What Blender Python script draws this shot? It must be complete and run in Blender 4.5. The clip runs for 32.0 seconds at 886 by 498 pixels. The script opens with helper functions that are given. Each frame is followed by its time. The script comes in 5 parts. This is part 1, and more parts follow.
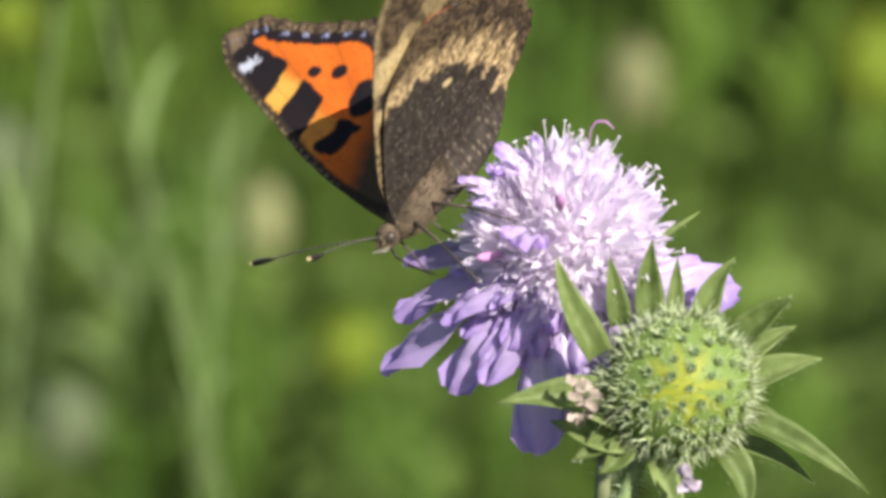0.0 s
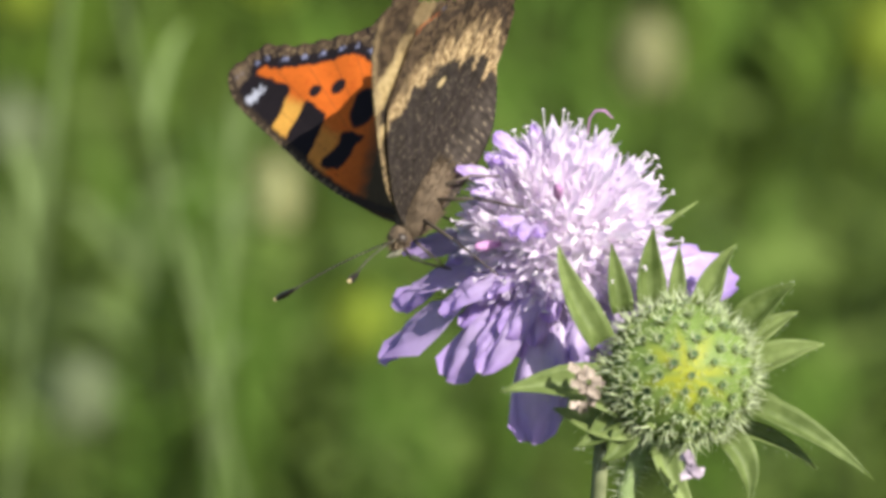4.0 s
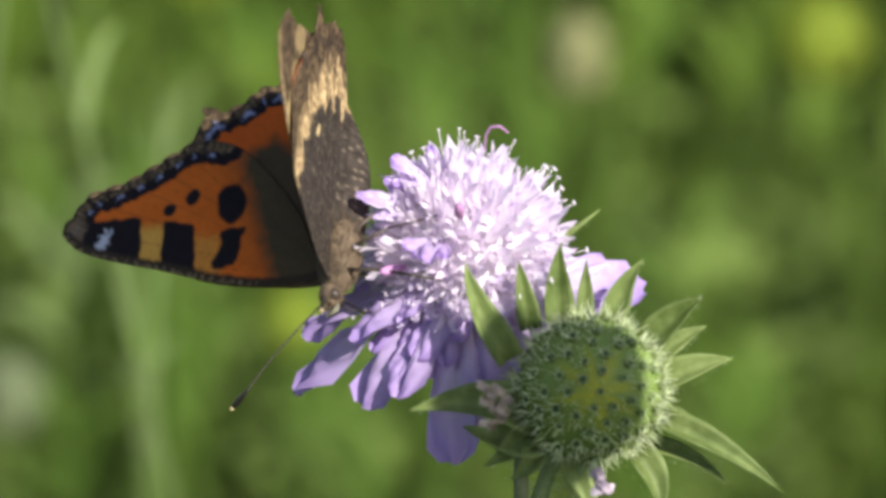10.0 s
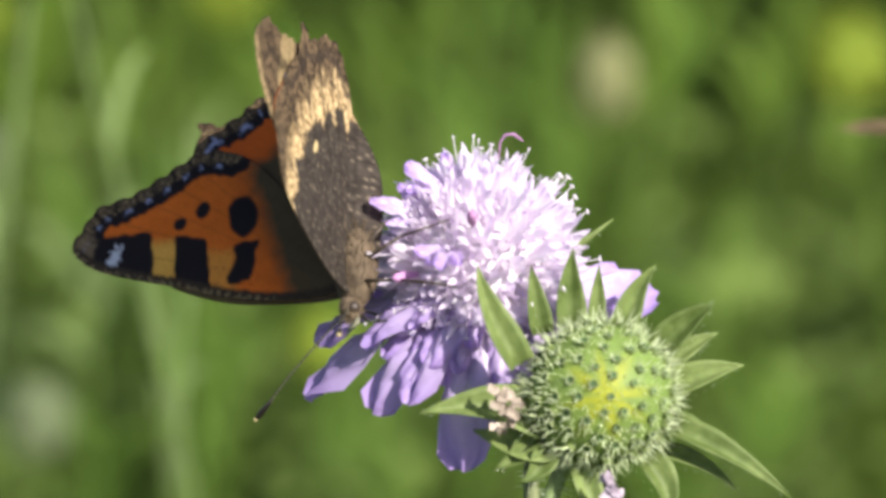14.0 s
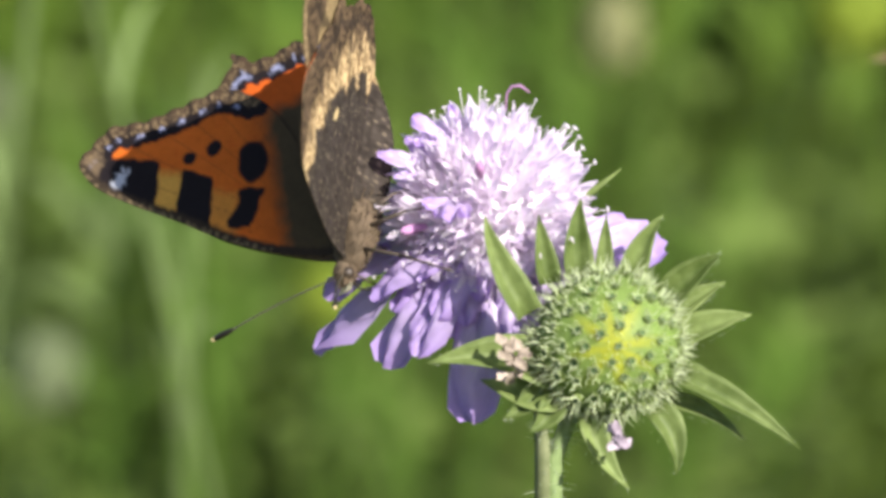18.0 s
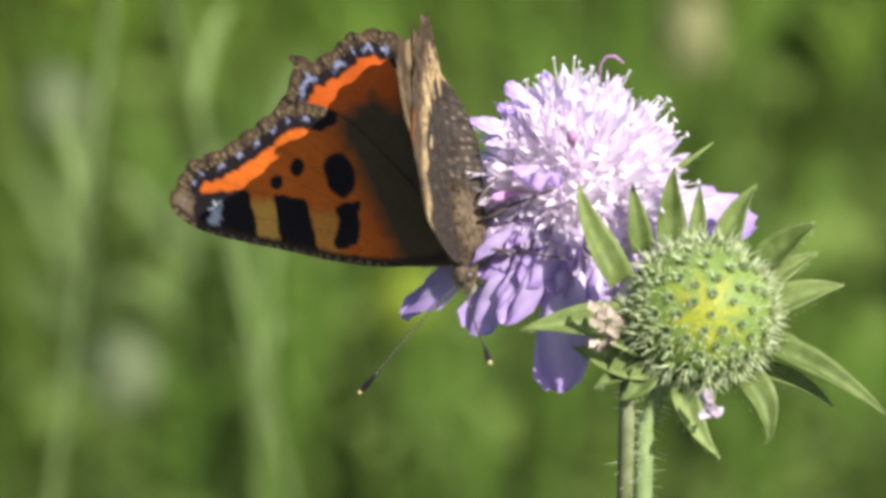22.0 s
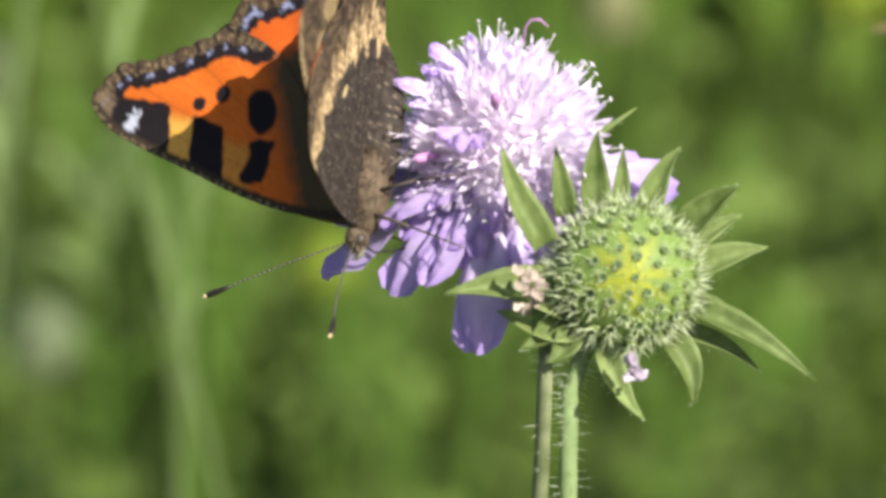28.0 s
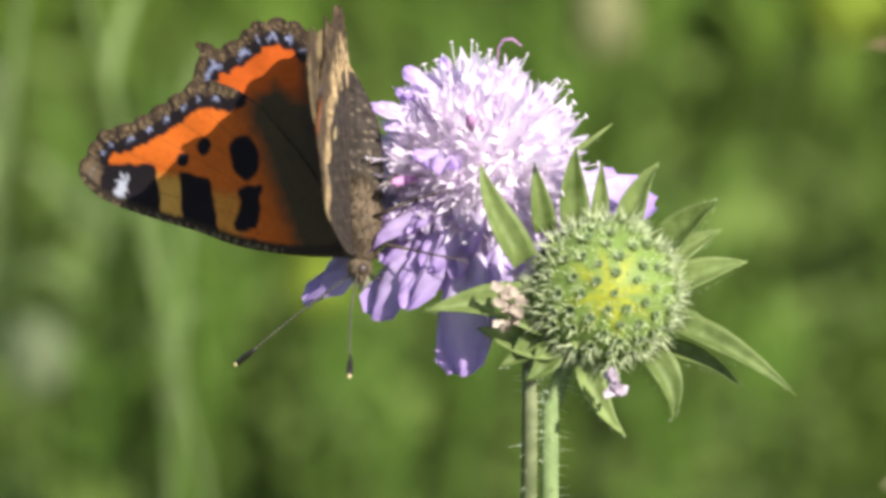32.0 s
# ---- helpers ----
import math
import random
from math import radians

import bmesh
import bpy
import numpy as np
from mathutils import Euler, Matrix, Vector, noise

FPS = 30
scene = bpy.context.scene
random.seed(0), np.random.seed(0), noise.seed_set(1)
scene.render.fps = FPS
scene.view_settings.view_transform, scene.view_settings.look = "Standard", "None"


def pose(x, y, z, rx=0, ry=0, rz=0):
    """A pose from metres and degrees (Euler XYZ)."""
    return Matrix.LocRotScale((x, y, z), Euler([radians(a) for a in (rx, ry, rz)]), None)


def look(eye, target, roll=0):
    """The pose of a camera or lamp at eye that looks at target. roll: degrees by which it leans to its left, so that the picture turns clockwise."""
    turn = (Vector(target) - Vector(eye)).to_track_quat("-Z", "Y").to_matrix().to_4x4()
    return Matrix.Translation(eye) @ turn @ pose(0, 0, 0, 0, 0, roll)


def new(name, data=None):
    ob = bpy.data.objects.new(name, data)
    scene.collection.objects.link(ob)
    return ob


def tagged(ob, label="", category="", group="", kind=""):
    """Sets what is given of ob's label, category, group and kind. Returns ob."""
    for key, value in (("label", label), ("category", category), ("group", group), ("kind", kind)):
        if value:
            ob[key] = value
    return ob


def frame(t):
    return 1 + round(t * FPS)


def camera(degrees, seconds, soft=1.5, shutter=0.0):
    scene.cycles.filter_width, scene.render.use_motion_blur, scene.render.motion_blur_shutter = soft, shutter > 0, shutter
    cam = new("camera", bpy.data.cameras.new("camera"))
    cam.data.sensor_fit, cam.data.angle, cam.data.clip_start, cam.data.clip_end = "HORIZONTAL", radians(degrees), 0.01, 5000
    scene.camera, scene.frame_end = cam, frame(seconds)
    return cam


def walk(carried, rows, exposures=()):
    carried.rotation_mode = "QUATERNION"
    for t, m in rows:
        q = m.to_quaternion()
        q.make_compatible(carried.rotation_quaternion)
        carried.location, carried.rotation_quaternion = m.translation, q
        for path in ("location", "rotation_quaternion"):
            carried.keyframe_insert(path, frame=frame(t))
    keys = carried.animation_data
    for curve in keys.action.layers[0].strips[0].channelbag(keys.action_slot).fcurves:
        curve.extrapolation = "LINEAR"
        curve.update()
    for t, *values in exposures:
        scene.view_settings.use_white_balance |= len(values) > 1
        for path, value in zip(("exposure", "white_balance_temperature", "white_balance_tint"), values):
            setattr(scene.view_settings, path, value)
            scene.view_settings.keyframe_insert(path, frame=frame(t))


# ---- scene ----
MM = 0.001
TILT = 14.0                      # degrees by which the view looks down on the meadow
REACH = 0.33                     # metres from the lens to the flower
CENTRE = pose(0, 0, 0.5, -TILT)  # x to the right, y away along the view, z up across it
SPAN = 7459.2

cam = camera(12, 32.0, soft=3.7)
cam.data.dof.use_dof = True
cam.data.dof.focus_distance = 0.329
cam.data.dof.aperture_fstop = 32.0


def aim(right, down):
    """The camera turned so that far things shift by so much to the right and down."""
    return (CENTRE @ Matrix.Translation((0, -REACH, 0)) @ pose(0, 0, 0, 0, 0, math.degrees(math.atan(right / SPAN)))
            @ pose(0, 0, 0, 90 + math.degrees(math.atan(down / SPAN))))


def perch(x, y, z, rx=0, ry=0, rz=0):
    """A pose in millimetres beside the middle of the view."""
    return CENTRE @ pose(x * MM, y * MM, z * MM, rx, ry, rz)


def hinge(side, angle, sweep=0.0):
    return pose(0, (0.15 if side > 0 else -1.0) * MM, 0, side * angle) @ pose(0, 0, 0, 0, 0, side * sweep)


def feeler(ry, rz):
    return pose(1.7 * MM, -0.3 * MM, -0.9 * MM, 0, ry, rz)


walk(cam, [
    (0.0, aim(4, 88)), (0.5, aim(19, 81)), (1.0, aim(24, 88)), (1.5, aim(25, 70)),
    (2.0, aim(27, 46)), (2.5, aim(19, 29)), (3.0, aim(18, 14)), (3.5, aim(19, 29)),
    (5.5, aim(80, 50)), (6.0, aim(96, 44)), (6.5, aim(94, 29)), (7.0, aim(105, 26)),
    (7.5, aim(93, 52)), (8.0, aim(47, 86)), (8.5, aim(10, 87)), (9.0, aim(-34, 67)),
    (9.5, aim(-68, 43)), (10.0, aim(-96, 40)), (10.5, aim(-102, 40)), (11.0, aim(-105, 24)),
    (11.5, aim(-90, 18)), (12.0, aim(-57, 33)), (12.5, aim(-18, 72)), (13.0, aim(1, 92)),
    (13.5, aim(-8, 93)), (14.0, aim(-47, 81)), (14.5, aim(-60, 52)), (16.5, aim(-19, -32)),
    (17.0, aim(2, -34)), (17.5, aim(-2, -29)), (18.0, aim(-33, -6)), (18.5, aim(-34, 12)),
    (19.0, aim(-19, 18)), (19.5, aim(-5, 3)), (20.0, aim(2, -29)), (20.5, aim(19, -45)),
    (21.0, aim(41, -23)), (21.5, aim(79, -0)), (22.0, aim(106, 1)), (22.5, aim(104, -20)),
    (23.0, aim(80, -36)), (23.5, aim(48, -39)), (24.0, aim(12, -29)), (24.5, aim(-37, -12)),
    (25.0, aim(-56, -11)), (25.5, aim(-53, -28)), (27.5, aim(-20, -63)), (28.0, aim(-35, -60)),
    (28.5, aim(-47, -59)), (29.0, aim(-69, -33)), (29.5, aim(-67, -26)), (30.0, aim(-50, -26)),
    (30.5, aim(-35, -19)), (31.0, aim(-41, -4)), (31.5, aim(-47, -11)), (32.0, aim(-49, -30)),
], [(0.0, 0.66), (8.5, 0.67), (10.0, 0.72), (12.0, 0.80), (20.0, 0.82), (32.0, 0.84)])

# ---- light ----
SUN = (CENTRE.to_3x3() @ Vector((0.49, -0.78, 0.39))).normalized()   # the way to the sun
world = bpy.data.worlds.new("sky")
scene.world = world
world.use_nodes = True
wn = world.node_tree
sky = wn.nodes.new("ShaderNodeTexSky")
sky.sky_type = "NISHITA"
sky.sun_disc = False
sky.sun_elevation = math.asin(SUN.z)
sky.sun_rotation = math.atan2(SUN.x, SUN.y)
wn.links.new(sky.outputs[0], wn.nodes["Background"].inputs[0])
wn.nodes["Background"].inputs[1].default_value = 0.085
sun_data = bpy.data.lights.new("sun", "SUN")
sun_data.energy = 4.6
sun_data.angle = radians(0.5)
sun_data.color = (1.0, 0.955, 0.87)
sun = new("sun", sun_data)
sun.matrix_world = look(SUN * 5, (0, 0, 0))


# ---- materials ----
def material(name, colour, rough=0.6, spread=0.12, scale=900.0, bump=0.15, through_light=0.0, island=False, second=None, sheen=0.0, spec=0.3):
    """A surface with a blotchy colour at two scales, fine relief, and, for leaves and petals, light that passes through."""
    m = bpy.data.materials.new(name)
    m.use_nodes = True
    n, l = m.node_tree.nodes, m.node_tree.links
    b = n["Principled BSDF"]
    b.inputs["Roughness"].default_value = rough
    b.inputs["Specular IOR Level"].default_value = spec
    co = n.new("ShaderNodeTexCoord")
    fine, broad = n.new("ShaderNodeTexNoise"), n.new("ShaderNodeTexNoise")
    fine.inputs["Scale"].default_value, broad.inputs["Scale"].default_value = scale, scale * 0.17
    fine.inputs["Detail"].default_value = 4
    for t in (fine, broad):
        l.new(co.outputs["Object"], t.inputs["Vector"])
    add = n.new("ShaderNodeMath")
    add.operation = "ADD"
    l.new(fine.outputs["Fac"], add.inputs[0])
    l.new(broad.outputs["Fac"], add.inputs[1])
    rnd = n.new("ShaderNodeNewGeometry").outputs["Random Per Island"] if island else n.new("ShaderNodeObjectInfo").outputs["Random"]
    add2 = n.new("ShaderNodeMath")
    add2.operation = "MULTIPLY_ADD"
    l.new(rnd, add2.inputs[0])
    add2.inputs[1].default_value = 0.9 if island else 0.5
    l.new(add.outputs[0], add2.inputs[2])
    ramp = n.new("ShaderNodeMapRange")
    ramp.inputs["From Min"].default_value, ramp.inputs["From Max"].default_value = (0.7, 2.1) if island else (0.75, 1.75)
    l.new(add2.outputs[0], ramp.inputs["Value"])
    mix = n.new("ShaderNodeMix")
    mix.data_type = "RGBA"
    lo = [c * (1 - spread * 1.6) for c in colour]
    hi = second or [min(1, c * (1 + spread)) for c in colour]
    mix.inputs["A"].default_value, mix.inputs["B"].default_value = (*lo, 1), (*hi, 1)
    l.new(ramp.outputs[0], mix.inputs["Factor"])
    l.new(mix.outputs["Result"], b.inputs["Base Color"])
    if bump:
        bp = n.new("ShaderNodeBump")
        bp.inputs["Strength"].default_value = bump
        bp.inputs["Distance"].default_value = 0.0002
        l.new(fine.outputs["Fac"], bp.inputs["Height"])
        l.new(bp.outputs[0], b.inputs["Normal"])
    if through_light:
        tr, sh = n.new("ShaderNodeBsdfTranslucent"), n.new("ShaderNodeMixShader")
        sh.inputs[0].default_value = through_light
        l.new(mix.outputs["Result"], tr.inputs["Color"])
        l.new(b.outputs[0], sh.inputs[1])
        l.new(tr.outputs[0], sh.inputs[2])
        l.new(sh.outputs[0], n["Material Output"].inputs[0])
    return m


def painted(name, rough=0.75, through_light=0.0, scale=2500.0, bump=0.25, low=0.72):
    """A surface whose pigment lies in the mesh's colour layer, with fine grain over it."""
    m = material(name, (1, 1, 1), rough, 0.1, scale, bump, through_light)
    n, l = m.node_tree.nodes, m.node_tree.links
    mix = [x for x in n if x.type == "MIX"][0]
    at = n.new("ShaderNodeVertexColor")
    at.layer_name = "pigment"
    mul = n.new("ShaderNodeMix")
    mul.data_type, mul.blend_type = "RGBA", "MULTIPLY"
    mul.inputs["Factor"].default_value = 1
    mix.inputs["A"].default_value, mix.inputs["B"].default_value = (low, low, low, 1), (1, 1, 1, 1)
    outs = [k.to_socket for k in mix.outputs["Result"].links]
    l.new(at.outputs["Color"], mul.inputs["A"])
    l.new(mix.outputs["Result"], mul.inputs["B"])
    for o in outs:
        l.new(mul.outputs["Result"], o)
    return m


M_WING = painted("wing_scales", 0.75, 0.02)
M_WING.node_tree.nodes["Principled BSDF"].inputs["Specular IOR Level"].default_value = 0.08
M_FUR = material("body_fur", (0.072, 0.051, 0.034), 0.85, 0.35, 1500, 0.5, second=(0.17, 0.122, 0.078))
M_CHITIN = material("dark_chitin", (0.024, 0.019, 0.016), 0.4, 0.4, 2500, 0.2)
M_LEG = material("leg", (0.06, 0.045, 0.035), 0.5, 0.3, 2500, 0.2, second=(0.14, 0.11, 0.085))
M_EYE = material("eye", (0.05, 0.035, 0.025), 0.45, 0.3, 3000, 0.1, spec=0.5)
M_PALE_SCALE = material("pale_scales", (0.24, 0.23, 0.16), 0.7, 0.3, 2500, 0.2)
M_TIP = material("antenna_tip", (0.62, 0.50, 0.26), 0.6, 0.2, 2500, 0.1)
M_PETAL = painted("petal", 0.36, 0.5, 1400, 0.3, 0.8)
M_PETAL.node_tree.nodes["Principled BSDF"].inputs["Specular IOR Level"].default_value = 0.6
M_FLORET = painted("floret_petal", 0.6, 0.5, 1800, 0.1, 0.92)
M_PINK = material("unopened_floret", (0.58, 0.30, 0.56), 0.55, 0.2, 2000, 0.2, 0.2)
M_STYLE = material("stamen", (0.90, 0.80, 0.92), 0.5, 0.15, 2500, 0.1, 0.25)
M_ANTHER = material("anther", (0.50, 0.33, 0.55), 0.6, 0.3, 2500, 0.1)
M_LEAF = material("bract", (0.20, 0.30, 0.065), 0.5, 0.3, 900, 0.3, 0.45, second=(0.38, 0.47, 0.17))
M_STEM = material("stem", (0.17, 0.26, 0.08), 0.55, 0.25, 700, 0.3, 0.05, second=(0.27, 0.35, 0.15))
M_STEM_BROWN = material("weathered_stem", (0.23, 0.28, 0.11), 0.6, 0.35, 600, 0.3, 0.1, second=(0.37, 0.39, 0.21))
M_HAIR = material("plant_hair", (0.62, 0.68, 0.52), 0.5, 0.15, 2500, 0.0, 0.3)
M_CUP = material("seed_cup", (0.22, 0.31, 0.09), 0.6, 0.25, 1800, 0.2, 0.5, second=(0.34, 0.43, 0.14))
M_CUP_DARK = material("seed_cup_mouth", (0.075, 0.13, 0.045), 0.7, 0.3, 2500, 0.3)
M_BRISTLE = material("seed_bristle", (0.82, 0.87, 0.62), 0.5, 0.15, 2500, 0.0, 0.6)
M_RECEPTACLE = painted("receptacle", 0.55, 0.2, 1200, 0.3)
M_DRY = material("withered_petal", (0.42, 0.33, 0.25), 0.8, 0.35, 1800, 0.5, 0.15, second=(0.70, 0.58, 0.49))
M_MAUVE = material("withered_mauve", (0.55, 0.42, 0.55), 0.8, 0.35, 1800, 0.5, 0.2, second=(0.80, 0.68, 0.78))
M_SPIKELET = material("dry_spikelet", (0.40, 0.32, 0.21), 0.7, 0.3, 500, 0.3, 0.2)
M_STRAW = material("straw", (0.15, 0.105, 0.055), 0.7, 0.3, 500, 0.3, 0.1)
M_GRASS = material("grass", (0.036, 0.060, 0.009), 0.5, 0.5, 9, 0.2, 0.35, island=True, second=(0.150, 0.228, 0.038), spec=0.1)
M_HERB = material("meadow_herb", (0.036, 0.062, 0.010), 0.6, 0.5, 25, 0.2, 0.3, island=True, second=(0.215, 0.305, 0.070), spec=0.1)
M_GRASS_PALE = material("pale_grass", (0.085, 0.170, 0.022), 0.7, 0.3, 25, 0.2, 0.25, second=(0.150, 0.255, 0.042), spec=0.1)
M_PALE_LEAF = material("hazy_leaf", (0.17, 0.24, 0.08), 0.7, 0.3, 25, 0.2, 0.25, second=(0.25, 0.335, 0.125), spec=0.1)
M_THIN_LEAF = material("thin_leaf", (0.30, 0.42, 0.14), 0.6, 0.2, 400, 0.2, 0.62, second=(0.42, 0.54, 0.22), spec=0.2)
M_FRESH = material("fresh_leaf", (0.125, 0.215, 0.022), 0.6, 0.3, 25, 0.2, 0.35, second=(0.20, 0.315, 0.045), spec=0.15)
M_SOIL = material("meadow_ground", (0.014, 0.022, 0.005), 0.9, 0.5, 9, 0.6, second=(0.038, 0.058, 0.012))
M_YELLOW = material("yellow_flower", (0.27, 0.35, 0.035), 0.6, 0.2, 300, 0.2, 0.3)
M_BEIGE = material("faded_head", (0.33, 0.33, 0.15), 0.8, 0.25, 300, 0.3, 0.1)
M_WHITE = material("whitish_head", (0.235, 0.285, 0.145), 0.8, 0.2, 300, 0.3, 0.2)


# ---- helpers for shapes ----
def part(name, bm, mats, parent, label=""):
    """Links a bmesh as one mesh object under a thing."""
    me = bpy.data.meshes.new(name)
    bm.to_mesh(me)
    bm.free()
    return piece(name, me, mats, parent, label)


def piece(name, me, mats, parent, label="", m=None):
    for mt in (mats if isinstance(mats, (list, tuple)) else [mats]) if not me.materials else []:
        me.materials.append(mt)
    ob = new(name, me)
    ob.parent = parent
    if m is not None:
        ob.matrix_basis = m
    if label:
        ob["label"] = label
    return ob


def mesh_of(name, bm, mats):
    me = bpy.data.meshes.new(name)
    bm.to_mesh(me)
    bm.free()
    for mt in mats:
        me.materials.append(mt)
    return me


def smooth(bm):
    for f in bm.faces:
        f.smooth = True
    return bm


def frame_of(way, up=Vector((0, 0, 1))):
    """Two vectors across a way."""
    way = way.normalized()
    side = way.cross(up)
    if side.length < 1e-6:
        side = way.cross(Vector((1, 0, 0)))
    side.normalize()
    return side, side.cross(way)


def tube(bm, pts, radii, seg=8, slot=0, cap=True):
    """A round tube through points with a radius at each."""
    rings = []
    pts = [Vector(p) for p in pts]
    for i, p in enumerate(pts):
        way = pts[min(i + 1, len(pts) - 1)] - pts[max(i - 1, 0)]
        s, u = frame_of(way, Vector((0.31, 0.17, 0.93)))
        rings.append([bm.verts.new(p + (s * math.cos(k * math.tau / seg) + u * math.sin(k * math.tau / seg)) * radii[i]) for k in range(seg)])
    for a, b in zip(rings, rings[1:]):
        for k in range(seg):
            f = bm.faces.new((a[k], a[(k + 1) % seg], b[(k + 1) % seg], b[k]))
            f.material_index, f.smooth = slot, True
    if cap:
        for r in (rings[0][::-1], rings[-1]):
            f = bm.faces.new(r)
            f.material_index = slot


def spike(bm, base, tip, r, seg=3, slot=0):
    """A thin cone."""
    base, tip = Vector(base), Vector(tip)
    s, u = frame_of(tip - base, Vector((0.31, 0.17, 0.93)))
    ring = [bm.verts.new(base + (s * math.cos(k * math.tau / seg) + u * math.sin(k * math.tau / seg)) * r) for k in range(seg)]
    top = bm.verts.new(tip)
    for k in range(seg):
        f = bm.faces.new((ring[k], ring[(k + 1) % seg], top))
        f.material_index = slot


def blade(bm, pts, widths, face, cup=0.0, across=4, slot=0, ripple=0.0, seed=0, tint=None, layer=None, thick=0.0, fray=0.0, fold=0.0):
    """A leaf or petal along points, with a width at each; face: the side that it shows. tint(u, v) gives its pigment."""
    pts = [Vector(p) for p in pts]
    rows = []
    n = len(pts)
    for i, p in enumerate(pts):
        way = (pts[min(i + 1, n - 1)] - pts[max(i - 1, 0)]).normalized()
        side = way.cross(Vector(face)).normalized()
        up = side.cross(way)
        row = []
        for k in range(across + 1):
            v = k / across * 2 - 1
            w = widths[i] * 0.5
            off = up * (cup * w * v * v + fold * w * abs(v))
            if ripple:
                off += up * (ripple * w * (math.sin(5.1 * v + 1.7 * i + seed) + 0.5 * math.sin(9.7 * v + 0.8 * i + 2 * seed) * abs(v)) * (0.3 + i / n))
            if fray and i >= n - 2:
                off += way * (fray * w * (math.sin(8.3 * v + seed) + 0.6 * math.sin(17.0 * v + 2 * seed)))
            row.append(bm.verts.new(p + side * (w * v) + off))
        rows.append(row)
    back = [[bm.verts.new(x.co - Vector(face).normalized() * thick) for x in r] for r in rows] if thick else []
    for grid, flip in ((rows, False), (back, True)):
        for i in range(len(grid) - 1):
            for k in range(across):
                q = (grid[i][k], grid[i + 1][k], grid[i + 1][k + 1], grid[i][k + 1])
                f = bm.faces.new(q[::-1] if flip else q)
                f.material_index, f.smooth = slot, True
                if tint and layer:
                    for lp, (a, b) in zip(f.loops, ((i, k), (i + 1, k), (i + 1, k + 1), (i, k + 1))[::-1 if flip else 1]):
                        lp[layer] = (*tint(a / (n - 1), b / across * 2 - 1), 1)
    if thick:
        edge = [rows[i][0] for i in range(n)] + rows[-1][1:] + [rows[i][-1] for i in range(n - 2, -1, -1)] + rows[0][-2:0:-1]
        edge_b = [back[i][0] for i in range(n)] + back[-1][1:] + [back[i][-1] for i in range(n - 2, -1, -1)] + back[0][-2:0:-1]
        for k in range(len(edge)):
            j = (k + 1) % len(edge)
            f = bm.faces.new((edge[k], edge_b[k], edge_b[j], edge[j]))
            f.material_index, f.smooth = slot, True
            if tint and layer:
                for lp in f.loops:
                    lp[layer] = (*tint(0.8, 0), 1)


def bend(a, b, sag, n=6):
    """Points from a to b that bulge by sag in the middle."""
    a, b, sag = Vector(a), Vector(b), Vector(sag)
    return [a.lerp(b, i / (n - 1)) + sag * (4 * (i / (n - 1)) * (1 - i / (n - 1))) for i in range(n)]


def mixed(a, b, k):
    k = max(0.0, min(1.0, k))
    return tuple(x + (y - x) * k for x, y in zip(a, b))


def turned(way, spin=0.0):
    """A rotation that carries z onto way, spun about it."""
    return Vector(way).to_track_quat("Z", "Y").to_matrix().to_4x4() @ Matrix.Rotation(spin, 4, "Z")


DOWN = CENTRE.to_3x3().inverted() @ Vector((0, 0, -1))   # the plumb line beside the view

# ---- the meadow ----
ground_mesh = bpy.data.meshes.new("ground")
gb = bmesh.new()
N = 60
span = [math.copysign(abs(i / N * 2 - 1) ** 3.2, i / N * 2 - 1) * 400 for i in range(N + 1)]
gv = [[gb.verts.new((x, y, 0.02 * noise.noise((x * 1.3, y * 1.3, 0)) - 0.03 + 0.01 * noise.noise((x * 6, y * 6, 3)))) for x in span] for y in span]
for i in range(N):
    for k in range(N):
        gb.faces.new((gv[i][k], gv[i][k + 1], gv[i + 1][k + 1], gv[i + 1][k])).smooth = True
gb.to_mesh(ground_mesh)
gb.free()
ground_mesh.materials.append(M_SOIL)
tagged(new("ground", ground_mesh), "green meadow ground with short turf and soil", "ground", kind="structure")


def bent_blades(name, spots, width, seed, label):
    """Many bent grass blades in one mesh; spots: foot x, foot y, height and breadth of each."""
    rng = random.Random(seed)
    verts, faces = [], []
    for x, y, h, broad in spots:
        a, lean = rng.uniform(0, math.tau), rng.uniform(0.2, 0.9)
        dx, dy = math.cos(a) * lean * h, math.sin(a) * lean * h
        b = rng.uniform(0, math.tau)
        w = width * broad * rng.uniform(0.6, 1.3)
        wx, wy = math.cos(b) * w, math.sin(b) * w
        s = len(verts)
        for k, f in ((0.0, 0.8), (0.35, 1.0), (0.7, 0.7), (1.0, 0.06)):
            px, py, pz = x + dx * k * k, y + dy * k * k, h * (k - 0.25 * lean * k * k) - 0.03
            verts += [(px - wx * f, py - wy * f, pz), (px + wx * f, py + wy * f, pz)]
        faces += [(s + j, s + j + 1, s + j + 3, s + j + 2) for j in (0, 2, 4)]
    me = bpy.data.meshes.new(name)
    me.from_pydata(verts, [], faces)
    me.materials.append(M_GRASS)
    return tagged(new(name, me), label, "grass", kind="stuff")


def field(count, spread, y0, y1, low, high, seed):
    """Feet that are densest on the line of sight and thin out beside it."""
    rng = random.Random(seed)
    return [(rng.gauss(0, spread), y0 + (y1 - y0) * (rng.random() + rng.gauss(0, 0.04)), rng.uniform(low, high), 1.0) for _ in range(count)]


